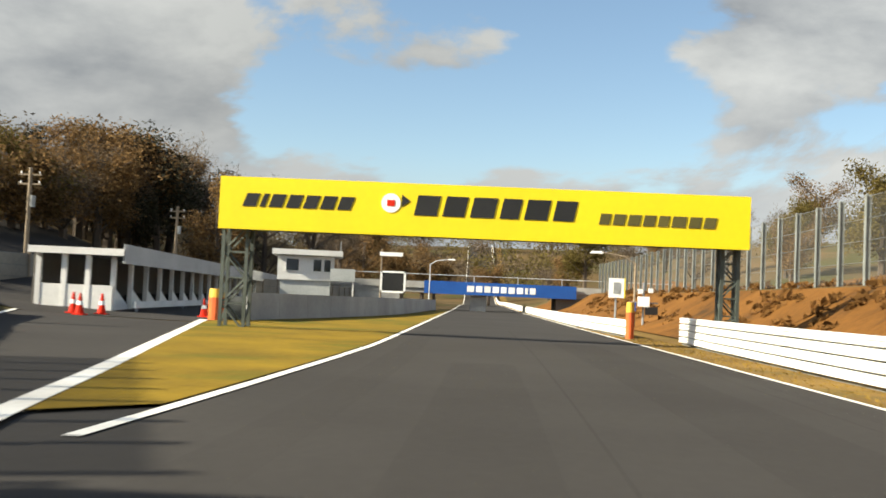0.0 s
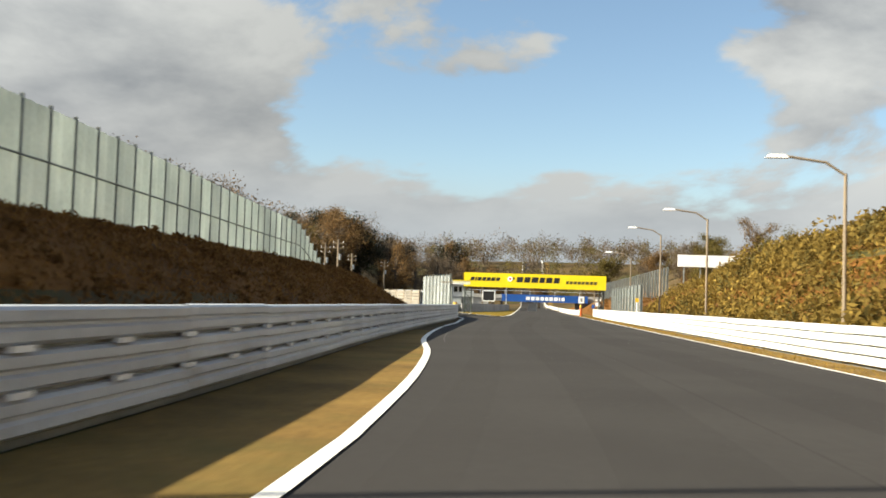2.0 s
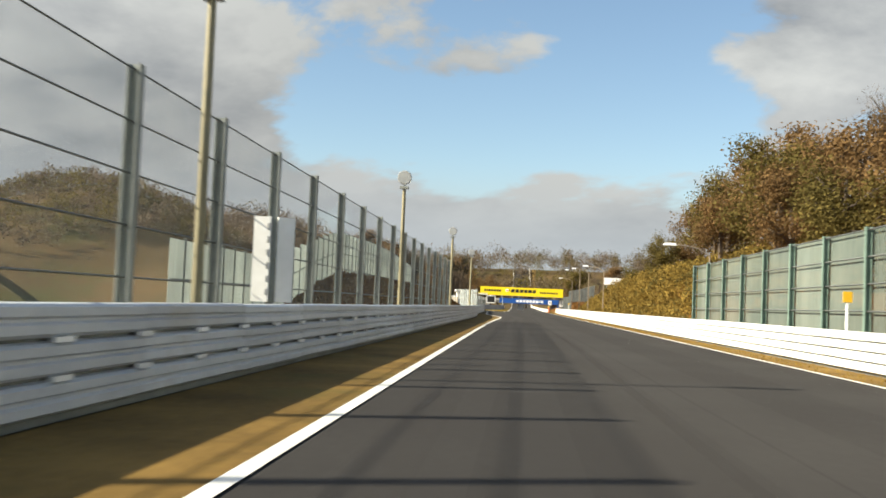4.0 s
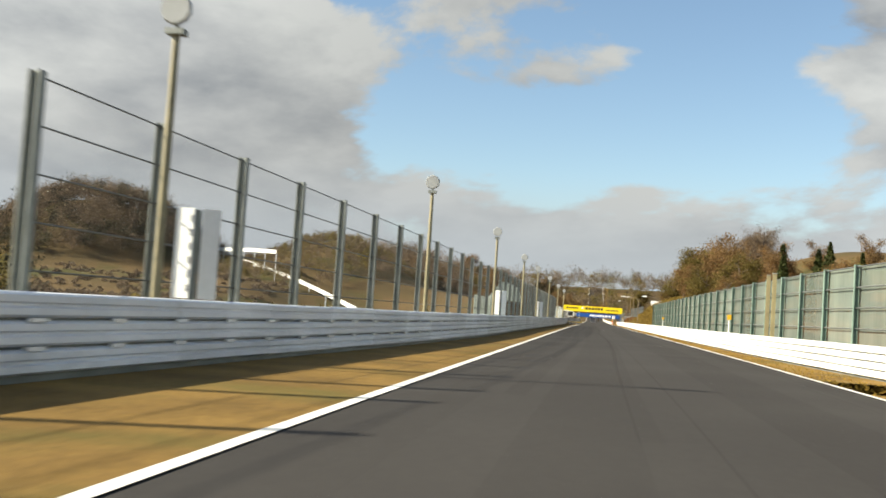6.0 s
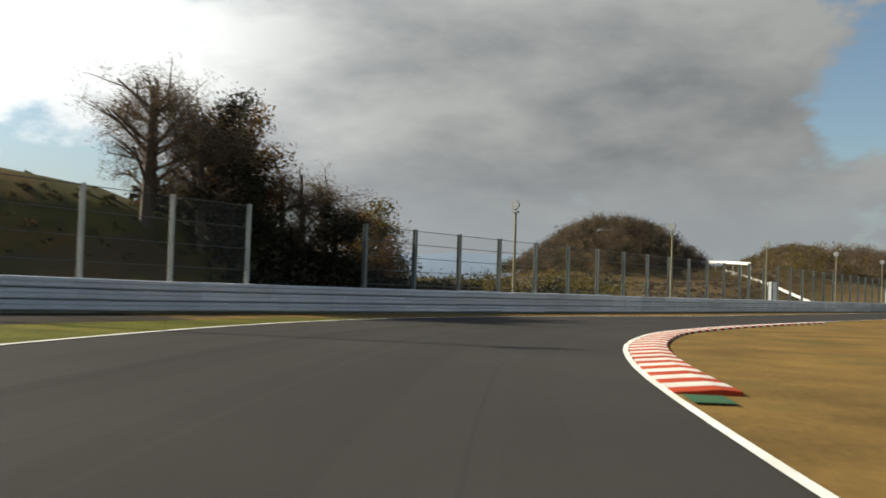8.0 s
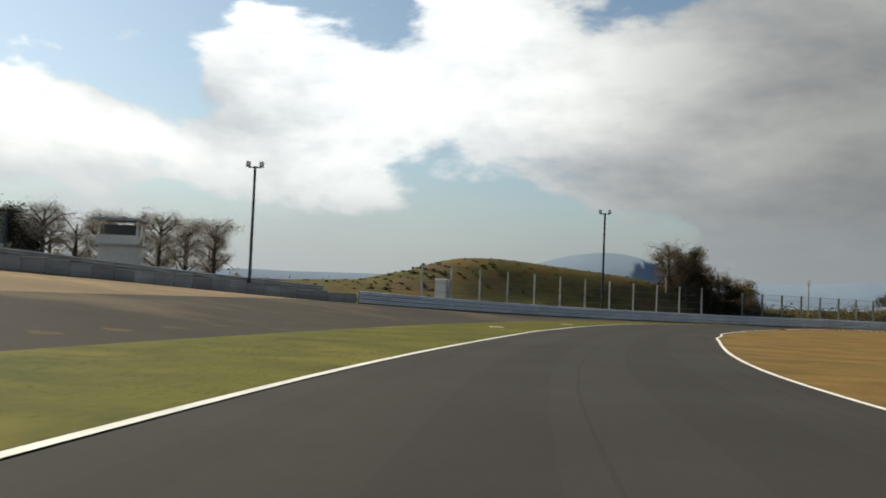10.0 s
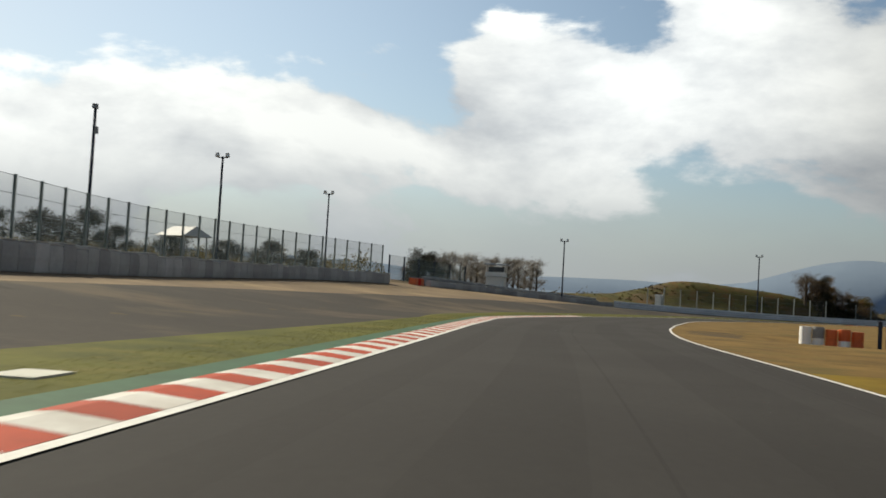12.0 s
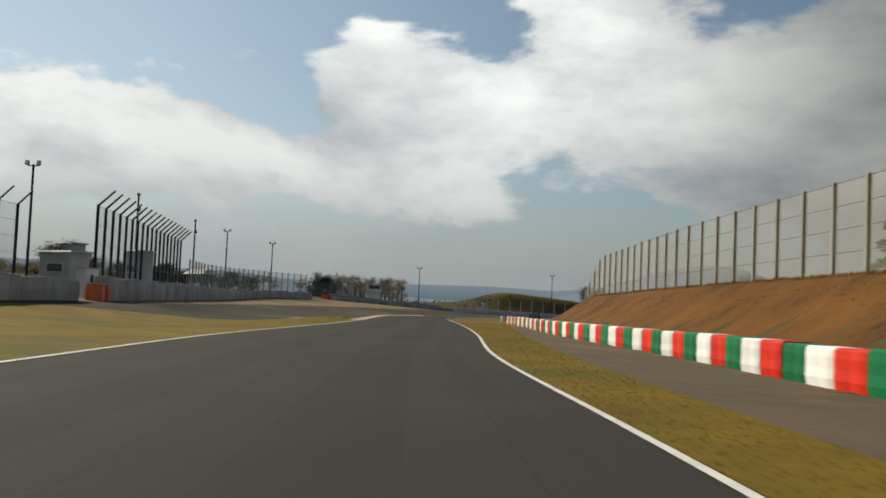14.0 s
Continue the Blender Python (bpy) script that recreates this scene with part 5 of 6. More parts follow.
def pit_building():
    """Long open shed with a sloping grey fascia and a white counter wall."""
    a, b = np.array((-15.1, 6.2)), np.array((-20.0, 62.0))
    d = (b - a) / np.linalg.norm(b - a)
    n = np.array((-d[1], d[0]))
    L = float(np.linalg.norm(b - a))
    yaw = math.atan2(d[1], d[0])
    g = thing("pit_shed", "long open pit shed with white counter wall and grey fascia", "building", "", (a[0], a[1], 0), yaw)
    hz = 2.05
    part("roof", Shell().box((L / 2, 0.55, hz + 0.05), (L + 0.6, 3.0, 0.10)), ROOF, g)
    part("fascia", Shell().box((L / 2, -0.95, hz - 0.02), (L + 0.6, 0.07, 0.62)), ROOF, g, "plain grey fascia")
    part("end_fascia", Shell().box((-0.32, 0.55, hz + 0.02), (0.07, 3.0, 0.22)), PAINT_WHITE, g)
    # near-black wall colour holds the shade inside the open shed
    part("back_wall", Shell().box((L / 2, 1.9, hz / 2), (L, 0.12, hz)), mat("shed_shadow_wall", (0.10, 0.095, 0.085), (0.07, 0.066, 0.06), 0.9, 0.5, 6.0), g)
    part("end_wall", Shell().box((-0.1, 0.6, 0.5), (0.12, 2.4, 1.0)), PAINT_WHITE, g)
    for y_ in (0.2, 0.95, 1.75):
        part("column", Shell().box((-0.1, y_, 1.05), (0.16, 0.16, 2.1)), PAINT_WHITE, g)
    for k in range(25):
        x = 0.1 + k * (L - 0.2) / 24
        part("column", Shell().box((x, -0.55, 1.05), (0.15, 0.15, 2.1)), PAINT_WHITE, g)
        if k < 24:
            s = Shell()
            w = L / 24
            s.v = [(x + 0.2, -0.55, 0), (x + w * 0.9, -0.55, 0), (x + w * 0.9, -0.55, 0.35), (x + 0.2, -0.55, 0.95), (x + 0.2, -0.48, 0), (x + w * 0.9, -0.48, 0), (x + w * 0.9, -0.48, 0.35), (x + 0.2, -0.48, 0.95)]
            s.f = [(3, 2, 1, 0), (4, 5, 6, 7), (0, 1, 5, 4), (1, 2, 6, 5), (2, 3, 7, 6), (3, 0, 4, 7)]
            part("counter_panel", s, PAINT_WHITE, g)
    part("low_rail", Shell().box((L / 2, -1.3, 0.42), (L, 0.06, 0.22)), GALV, g)
    for k in range(8):
        part("rail_post", Shell().box((0.4 + k * (L - 0.8) / 7, -1.26, 0.22), (0.09, 0.09, 0.46)), GALV_DARK, g)


pit_building()


def control_tower():
    x, y = -14.1, 42.0
    g = thing("control_tower", "small white two-storey control tower with dark windows", "building", "", (x, y, 0), 0.12)
    part("lower_storey", Shell().box((0, 0, 0.95), (3.2, 3.0, 1.9)), GREY_PANEL, g)
    up = part("upper_storey", Shell().box((0, 0, 2.65), (3.6, 3.2, 1.55)), PAINT_WHITE, g)
    part("flat_roof", Shell().box((0.1, -0.1, 3.66), (4.5, 4.0, 0.34)), PAINT_WHITE, g)
    part("eave", Shell().box((0.1, -0.1, 3.47), (4.2, 3.7, 0.06)), GREY_PANEL, g)
    for cx, w in ((-0.85, 0.8), (0.75, 0.5), (1.4, 0.4)):
        f = part("window", Shell().box((cx, -1.62, 2.85), (w + 0.1, 0.06, 0.85)), PAINT_WHITE, g)
        part("pane", Shell().box((cx, -1.655, 2.85), (w, 0.02, 0.75)), GLASS, f)
    part("balcony", Shell().box((2.4, -0.8, 1.95), (1.6, 2.4, 0.12)), GREY_PANEL, g)
    part("balcony_rail", Shell().box((2.4, -1.98, 2.35), (1.6, 0.05, 0.7)), GREY_PANEL, g)
    part("balcony_post", Shell().box((3.1, -1.9, 0.95), (0.1, 0.1, 1.9)), PAINT_WHITE, g)
    part("aerial", Shell().tube((2.2, 0.4, 3.8), (2.2, 0.4, 4.6), 0.03, 0.02, 6), GALV_DARK, g)


control_tower()


def pit_wall():
    g = thing("pit_wall", "plain grey pit wall beside the track", "wall")
    p = on_land(smooth_line([(-10.2, 6.0), (-8.4, 18), (-7.0, 34), (-6.3, 64)], 3.0))
    for a, b in zip(p, p[1:]):
        part("wall_panel", Shell().sweep([tuple(a + (b - a) * 0.004), tuple(b - (b - a) * 0.004)], [(-0.09, 0), (0.09, 0), (0.07, 0.92), (-0.07, 0.92)]), WALL_GREY, g)


pit_wall()
guard_rail(smooth_line([(-10.9, 5.2), (-10.3, 8.0), (-9.6, 12)], 1.5), -1, GALV, "short end piece of galvanised guard rail", 0.8, 2)


def soft_post(x, y, label, h=0.95, r=0.24, group="soft posts"):
    z = land_point(x, y)
    g = thing("soft_post", label, "barrier post", group, (x, y, z + 0.04))
    part("body", Shell().tube((0, 0, 0), (0, 0, h * 0.72), r, r, 14), ORANGE, g)
    part("top_band", Shell().tube((0, 0, h * 0.72), (0, 0, h), r, r * 0.9, 14), mat("yellow_plastic", (0.80, 0.50, 0.06), (0.62, 0.38, 0.05), 0.5, 1.0, 8.0), g)


soft_post(-10.75, 4.6, "orange plastic post at the end of the pit wall")
soft_post(1.98, 6.2, "orange and yellow plastic post by the white rail", 1.15, 0.13)
for k, (x, y) in enumerate(((-14.6, 3.2), (-14.1, 2.4), (-13.9, 3.6), (-11.7, 6.8))):
    g = thing("traffic_cone", "red traffic cone on the pit lane", "traffic cone", "traffic cones", (x, y, land_point(x, y) + 0.02))
    part("foot", Shell().box((0, 0, 0.02), (0.34, 0.34, 0.04)), RED, g)
    part("cone", Shell().tube((0, 0, 0.04), (0, 0, 0.62), 0.13, 0.03, 10), RED, g)
    part("stripe", Shell().tube((0, 0, 0.28), (0, 0, 0.4), 0.094, 0.072, 10), WHITE, g)

# signs and signals on the right bank
g = thing("sign", "white square sign with a dark mark on the bank", "sign", "", (2.3, 12, land_point(2.3, 12)))
part("post", Shell().tube((0, 0.05, -0.05), (0, 0.05, 1.9), 0.04, 0.04, 6), GALV_DARK, g)
p0 = part("plate", Shell().box((0, 0, 1.72), (0.56, 0.04, 0.72)), WHITE, g)
part("mark", Shell().box((0.02, -0.026, 1.72), (0.26, 0.012, 0.42)), SPEAKER, p0)
part("edge", Shell().box((0.31, 0, 1.72), (0.04, 0.05, 0.74)), YELLOW, p0)
g = thing("signal_mast", "signal mast with small boxes and lamps on the bank", "signal", "", (4.6, 20, land_point(4.6, 20)))
part("mast", Shell().tube((0, 0, -0.05), (0, 0, 2.1), 0.05, 0.05, 6), GALV_DARK, g)
for dx, dz, w, h, m in ((-0.5, 1.0, 0.3, 0.4, BLUE), (0.0, 1.25, 0.5, 0.45, WHITE), (0.35, 0.85, 0.55, 0.35, BLACK), (-0.15, 1.7, 0.2, 0.2, REFLECT), (0.3, 1.75, 0.2, 0.2, REFLECT)):
    part("signal_box", Shell().box((dx, -0.08, dz), (w, 0.16, h)), m, g)
part("cross_bar", Shell().box((0, -0.02, 1.2), (1.3, 0.05, 0.06)), GALV_DARK, g)
for x, y in ((2.95, -36), (3.3, -197), (3.3, -150)):
    g = thing("warning_plate", "small yellow plate on a white post behind the rail", "sign", "warning plates", (x + 0.25, y, land_point(x + 0.25, y)))
    part("post", Shell().tube((0, 0.02, -0.05), (0, 0.02, 1.55), 0.03, 0.03, 6), WHITE, g)
    part("plate", Shell().box((0, 0, 1.5), (0.2, 0.03, 0.24)), mat("yellow_plate", (0.80, 0.46, 0.02), (0.70, 0.40, 0.02), 0.5, 1.0, 8.0), g)
g = thing("billboard", "plain white billboard on steel posts above the bank", "billboard", "", (12.4, -3.0, land_point(12.4, -3.0)))
zt = 5.0 - land_point(12.4, -3.0)
part("panel", Shell().box((1.1, 0, zt + 0.55), (6.4, 0.12, 1.1)), WHITE, g)
for dx in (-1.5, 0, 1.5):
    part("post", Shell().box((dx, 0.12, zt / 2 + 0.3), (0.12, 0.12, zt + 0.7)), POST_STEEL, g)

# small stands behind the bent fence
for x, y, w, h, wall, lab in ((100.4, -418.8, 2.2, 3.5, GREY_PANEL, "small grey marshal kiosk with a flat roof"), (88.0, -421.7, 2.6, 3.6, GREY_PANEL, "small grey hut with an arched roof"), (111.6, -426.2, 4.0, 2.6, GREY_PANEL, "wide grey hut with a flat roof by the barrier gap")):
    z = land_point(x, y)
    g = thing("hut", lab, "hut", "marshal huts", (x, y, z), 0.45)
    part("body", Shell().box((0, 0, h / 2 + 0.2), (w * 0.8, 1.5, h - 0.4)), wall, g)
    part("roof", Shell().box((0, 0, h + 0.06), (w, 1.9, 0.12), 0, 0.92), ROOF, g)
    win = part("window", Shell().box((0.1, -0.77, h * 0.62), (w * 0.45, 0.05, 0.6)), PAINT_WHITE, g)
    part("pane", Shell().box((0.1, -0.80, h * 0.62), (w * 0.40, 0.02, 0.5)), GLASS, win)
    for sx_ in (-1, 1):
        part("leg", Shell().box((sx_ * w * 0.34, -0.6, 0.15), (0.1, 0.1, 0.4)), GALV_DARK, g)


g = thing("marshal_box", "white marshal box with a dark number board beside orange blocks", "hut", "", (119.7, -426.25, land_point(119.7, -426.25)), 0.35)
part("body", Shell().box((0, 0, 0.85), (1.0, 0.9, 1.7), 0, 0.97), PAINT_WHITE, g)
part("roof", Shell().box((0, 0, 1.73), (1.15, 1.05, 0.07)), ROOF, g)
board = part("board", Shell().box((0.47, 0, 1.15), (0.05, 0.66, 0.7)), WHITE, g)
part("mark", Shell().box((0.505, 0, 1.15), (0.02, 0.16, 0.46)), BLACK, board)


def marshal_tower():
    x, y = -15.2, -342.0
    z = land_point(x, y)
    g = thing("marshal_tower", "white marshal tower with an open top storey", "tower", "", (x, y, z), 1.0)
    part("lower_body", Shell().box((0, 0, 0.9), (2.6, 2.2, 1.8)), PAINT_WHITE, g)
    part("floor", Shell().box((0, 0, 1.85), (3.2, 2.6, 0.12)), GREY_PANEL, g)
    for dx in (-1.3, 1.3):
        for dy in (-1.0, 1.0):
            part("column", Shell().box((dx, dy, 2.7), (0.12, 0.12, 1.6)), PAINT_WHITE, g)
    part("parapet", Shell().box((0, -1.15, 2.2), (2.9, 0.08, 0.6)), PAINT_WHITE, g)
    part("window", Shell().box((0, 0.3, 2.75), (2.3, 1.2, 1.0)), GLASS, g)
    part("roof", Shell().box((0, 0, 3.6), (3.4, 2.8, 0.16), 0, 0.92), ROOF, g)
    part("stair", Shell().tube((1.3, -1.3, 0.1), (2.3, -1.3, 1.8), 0.07, 0.07, 4), GALV, g)


marshal_tower()
g = thing("canopy", "grey pitched canopy roof behind the tyre barrier", "canopy", "", (27, -392, land_point(27, -392)), 0.5)
for dx in (-1.6, 1.6):
    for dy in (-1.2, 1.2):
        part("post", Shell().box((dx, dy, 1.1), (0.1, 0.1, 2.2)), GALV_DARK, g)
s = Shell()
s.v = [(-2, -1.6, 2.2), (2, -1.6, 2.2), (2, 1.6, 2.2), (-2, 1.6, 2.2), (-1.6, 0, 3.1), (1.6, 0, 3.1)]
s.f = [(0, 1, 5, 4), (2, 3, 4, 5), (1, 2, 5), (3, 0, 4), (3, 2, 1, 0)]
part("roof", s, ROOF, g)


def crash_rail(pts, label):
    """White rail along the road on the far slope."""
    g = thing("road_rail", label, "guard rail", "far road rails")
    p = smooth_line(pts, 3.0)
    part("rail", Shell().sweep([tuple(q) for q in p], [(-0.05, 0), (0.05, 0.06), (0.05, 0.54), (-0.05, 0.6)]), WHITE_STEEL, g)
    for q in p[::2]:
        zz = land_point(q[0], q[1])
        part("post", Shell().box((q[0], q[1] + 0.12, (min(zz, q[2]) + q[2]) / 2 - 0.1), (0.12, 0.12, max(0.2, q[2] - zz) + 0.3)), GALV, g)


crash_rail([(-78, -58, 9.2), (-68, -72, 8.7), (-58, -86, 8.2), (-50, -98, 7.6)], "white guard rail of a road on the far slope")
crash_rail([(-60, -83.5, 6.5), (-55, -89, 5.6), (-48, -96.5, 4.0), (-43, -101.7, 2.6), (-38.3, -108, 1.3), (-34.6, -115.5, 0.5), (-30.6, -127, 0.0)], "white guard rail of a road running down the far slope")

# grass tuft plates and pale slabs on the verge
for x, y in ((116.5, -411.6), (119.5, -413.2), (109.0, -405.3), (21.8, -338.0), (12.0, -324.9)):
    g = tagged(part("slab", Shell().box((x, y, land_point(x, y) + 0.025), (0.8, 0.5, 0.05), -0.5), mat("pale_slab", (0.55, 0.54, 0.46), (0.42, 0.41, 0.35), 0.85, 1.2, 9.0, 0.2)), "pale concrete slab set in the verge grass", "slab", "verge slabs")

# ---- trees ----


def card_cloud(points, size, rg, stretch=1.0, tilt=1.0):
    """Small leaf shapes at points; returns vertices and faces."""
    n = len(points)
    u = rg.normal(size=(n, 3))
    u[:, 2] *= tilt
    u /= np.linalg.norm(u, axis=1)[:, None]
    w = np.cross(u, rg.normal(size=(n, 3)))
    w /= np.linalg.norm(w, axis=1)[:, None]
    s = (size * rg.uniform(0.55, 1.35, n))[:, None]
    a, b = u * s * stretch, w * s
    v = np.stack([points - a, points + b * 0.55 - a * 0.1, points + a, points - b * 0.45 + a * 0.15], 1).reshape(-1, 3)
    f = np.arange(4 * n).reshape(-1, 4)
    return v, f


def bulk_mesh(name, vs, fs, material):
    off, allf = 0, []
    for v, f in zip(vs, fs):
        allf.append(f + off)
        off += len(v)
    v = np.vstack(vs)
    f = np.vstack(allf)
    me = bpy.data.meshes.new(name)
    me.vertices.add(len(v))
    me.vertices.foreach_set("co", v.astype(np.float32).ravel())
    me.loops.add(f.size)
    me.loops.foreach_set("vertex_index", f.astype(np.int32).ravel())
    me.polygons.add(len(f))
    me.polygons.foreach_set("loop_start", np.arange(0, f.size, f.shape[1], dtype=np.int32))
    me.update(calc_edges=True)
    me.validate()
    me.materials.append(material)
    return me


def limbs(rg, h, spread, n_limb, start):
    """Trunk and limb segments as (a, b, ra, rb), and the limbs' outer points."""
    segs, tips = [], []
    top = np.array((rg.normal(0, 0.03) * h, rg.normal(0, 0.03) * h, h * 0.8))
    segs.append((np.zeros(3) - (0, 0, 0.2), top * 0.5, 0.035 * h, 0.026 * h))
    segs.append((top * 0.5, top, 0.026 * h, 0.008 * h))
    for k in range(n_limb):
        t = rg.uniform(start, 0.95)
        a = top * t
        an = k * 2.4 + rg.uniform(-0.4, 0.4)
        ln = spread * h * rg.uniform(0.6, 1.0) * (1.15 - 0.5 * t)
        b = a + np.array((math.cos(an) * ln, math.sin(an) * ln, ln * rg.uniform(0.5, 1.1)))
        segs.append((a, b, 0.012 * h, 0.004 * h))
        tips.append((a, b))
        for _ in range(3):
            c0 = a + (b - a) * rg.uniform(0.35, 0.9)
            c1 = c0 + (b - a) * 0.35 + rg.normal(0, 0.09, 3) * h * 0.7
            segs.append((c0, c1, 0.005 * h, 0.002 * h))
            tips.append((c0, c1))
    return segs, tips


def tree_kind(kind, seed, h):
    """Meshes of trunk and crown of one tree."""
    rg = np.random.default_rng(seed)
    tr = Shell()
    if kind == "conifer":
        tr.tube((0, 0, -0.2), (0, 0, h * 0.95), 0.022 * h, 0.004 * h, 6)
        n = 2200
        z = rg.uniform(0.10, 1.0, n) ** 0.9
        an = rg.uniform(0, math.tau, n)
        lay = 0.75 + 0.25 * np.sin(z * 46 + an * 2)
        r = (1.02 - z) * 0.30 * h * lay * rg.uniform(0.35, 1.0, n) ** 0.5
        pts = np.stack([np.cos(an) * r, np.sin(an) * r, z * h - r * 0.25], 1)
        v, f = card_cloud(pts, 0.028 * h, rg, 1.3, 0.5)
        crown = bulk_mesh("crown", [v], [f], LEAF_CONIFER)
        return tr.mesh("trunk"), crown
    segs, tips = limbs(rg, h, 0.30 if kind in ("bare", "grey") else 0.34, 13, 0.12)
    for a, b, ra, rb in segs:
        tr.tube(a, b, ra, rb, 5, False)
    pts = []
    for a, b in tips:
        m = 120 if kind in ("bare", "grey") else 170
        base = a + (b - a) * rg.uniform(0.25, 1.15, (m, 1))
        pts.append(base + np.clip(rg.normal(0, 1, (m, 3)), -1.7, 1.7) * (0.042 if kind in ("bare", "grey") else 0.060) * h)
    pts = np.vstack(pts)
    pts = pts[pts[:, 2] > 0.12 * h]
    if kind in ("bare", "grey"):
        v, f = card_cloud(pts, 0.0145 * h, rg, 1.6, 1.2)
        v = v.reshape(-1, 4, 3)
        w = v[:, 1:2] - v[:, 3:4]
        v[:, 1] -= w[:, 0] * 0.40
        v[:, 3] += w[:, 0] * 0.40
        crown = bulk_mesh("crown", [v.reshape(-1, 3)], [f], TWIG if kind == "bare" else GREY_TWIG)
    else:
        v, f = card_cloud(pts, 0.0132 * h, rg, 1.1, 0.8)
        crown = bulk_mesh("crown", [v], [f], {"brown": LEAF_BROWN, "dark": LEAF_DARK, "olive": LEAF_OLIVE}[kind])
    return tr.mesh("trunk"), crown


TREE_LABEL = {"grey": "leafless winter tree with pale grey twigs", "bare": "leafless winter tree with fine brown twigs", "brown": "broad tree with rusty brown winter leaves", "dark": "dark evergreen broadleaf tree", "olive": "olive-brown tree in winter leaf", "conifer": "dark green conifer with a pointed crown"}
KINDS = {}
for kind in ("bare", "brown", "dark", "olive", "conifer", "grey"):
    for k in range(3):
        KINDS[(kind, k)] = tree_kind(kind, len(KINDS) * 17 + 3, 10.0)


def tree(kind, x, y, h, k=None, wide=1.0, sink=0.0):
    k = rng.randrange(3) if k is None else k
    trunk, crown = KINDS[(kind, k)]
    g = thing("tree", TREE_LABEL[kind], "tree", kind + " trees")
    s = h / 10.0
    g.matrix_basis = Matrix.Translation((x, y, land_point(x, y) - sink)) @ Matrix.Rotation(rng.uniform(0, 6.28), 4, "Z") @ Matrix.Diagonal((s * wide, s * wide, s, 1))
    part("trunk", trunk, BARK, g)
    part("crown", crown, None, g)
    return g


# dark group and bare trees behind the fence at the curve
for x, y, h, kd, w in ((-14.3, -287.3, 5.6, "bare", 1.15), (-13.7, -285.4, 5.2, "bare", 1.15), (-15.6, -286.0, 5.4, "bare", 1.1), (-14.6, -284.0, 5.0, "dark", 1.05), (-16.6, -281.5, 4.0, "brown", 1.2), (-13.6, -281.4, 4.4, "bare", 1.15), (-14.6, -282.6, 5.0, "brown", 1.0),
                       (-14.8, -277.5, 4.6, "bare", 1.2), (-15.6, -273.8, 4.4, "olive", 1.15), (-13.9, -276.0, 3.2, "brown", 1.3), (-13.4, -284.4, 3.8, "dark", 1.3), (-13.3, -278.6, 3.2, "dark", 1.3), (-16.0, -272.0, 2.6, "dark", 1.3), (-14.2, -279.6, 4.6, "bare", 1.1)):
    tree(kd, x, y, h, wide=w)
# woods over the bank right of the straight
for x, y, h, kd in ((11.5, -125, 7.6, "brown"), (15, -121, 6.6, "bare"), (13, -131, 6.9, "brown"), (9.6, -119, 7.0, "olive"), (17, -128, 5.0, "brown"), (20, -135, 3.4, "brown"), (15.5, -141, 5.4, "conifer"), (18.5, -148, 3.6, "conifer"), (14.5, -146, 5.0, "brown"),
                    (21, -152, 3.0, "brown"), (16.5, -153, 3.9, "conifer"), (12, -138, 5.8, "olive"), (13, -156, 4.8, "conifer"), (18, -162, 3.1, "conifer"), (22, -165, 3.6, "brown"), (11, -112, 7.4, "brown"), (14, -106, 7.6, "brown"),
                    (10.5, -102, 6.5, "olive"), (16, -98, 7.8, "bare"), (12, -92, 7.0, "brown"), (19, -110, 6.4, "bare"), (9.2, -131, 5.6, "olive"), (20, -88, 7.0, "brown"), (15, -82, 7.5, "olive"), (14, -172, 3.8, "brown"), (17, -186, 3.4, "brown"), (12.5, -182, 3.4, "olive"),
                    (9.4, -77, 4.4, "olive"), (12.5, -74, 5.2, "brown"), (13.0, -85, 6.4, "olive"), (10.6, -96, 5.2, "brown"), (9.0, -107, 5.0, "brown"), (9.0, -124, 5.4, "brown"), (10.2, -143, 4.2, "brown"), (23, -180, 4, "conifer"), (17.5, -115, 6.8, "bare")):
    tree(kd, x, y, h, wide=1.1)
# trees behind the pits and the panel fence
for k in range(44):
    x, y = rng.uniform(-50, -25), rng.uniform(-14, 74)
    if x > -30 and y > 8:
        x -= 6
    tree(rng.choice(("bare", "brown", "brown", "bare", "olive", "dark")), x, y, max(4.0, 1.0 + 0.165 * (y + 27) * rng.uniform(0.84, 1.04) - land_point(x, y)), wide=1.25)
for x, y, h, kd in ((-27, 64, 11, "bare"), (-31, 67, 12, "bare"), (-24, 66, 11, "bare"), (-29, 58, 10, "dark"), (-21, 62, 9, "bare"), (-19, 72, 10, "bare"), (-17, 82, 9, "bare"), (-23, 54, 8, "brown"), (-25, 70, 10, "dark"), (-15.5, 92, 8, "brown"), (-20, 96, 9, "bare"), (-13, 104, 7, "brown"), (-26, -16, 7, "bare"), (-24, -30, 5, "brown"), (-29, -40, 6, "bare")):
    tree(kd, x, y, h)
# far behind the overpass
for k in range(22):
    tree(rng.choice(("bare", "brown", "olive", "dark", "brown")), rng.uniform(-60, 70), rng.uniform(112, 190), rng.uniform(7, 11), wide=1.2)
for k in range(12):
    tree(rng.choice(("bare", "brown", "olive")), rng.uniform(14, 34), rng.uniform(20, 110), rng.uniform(5, 8))
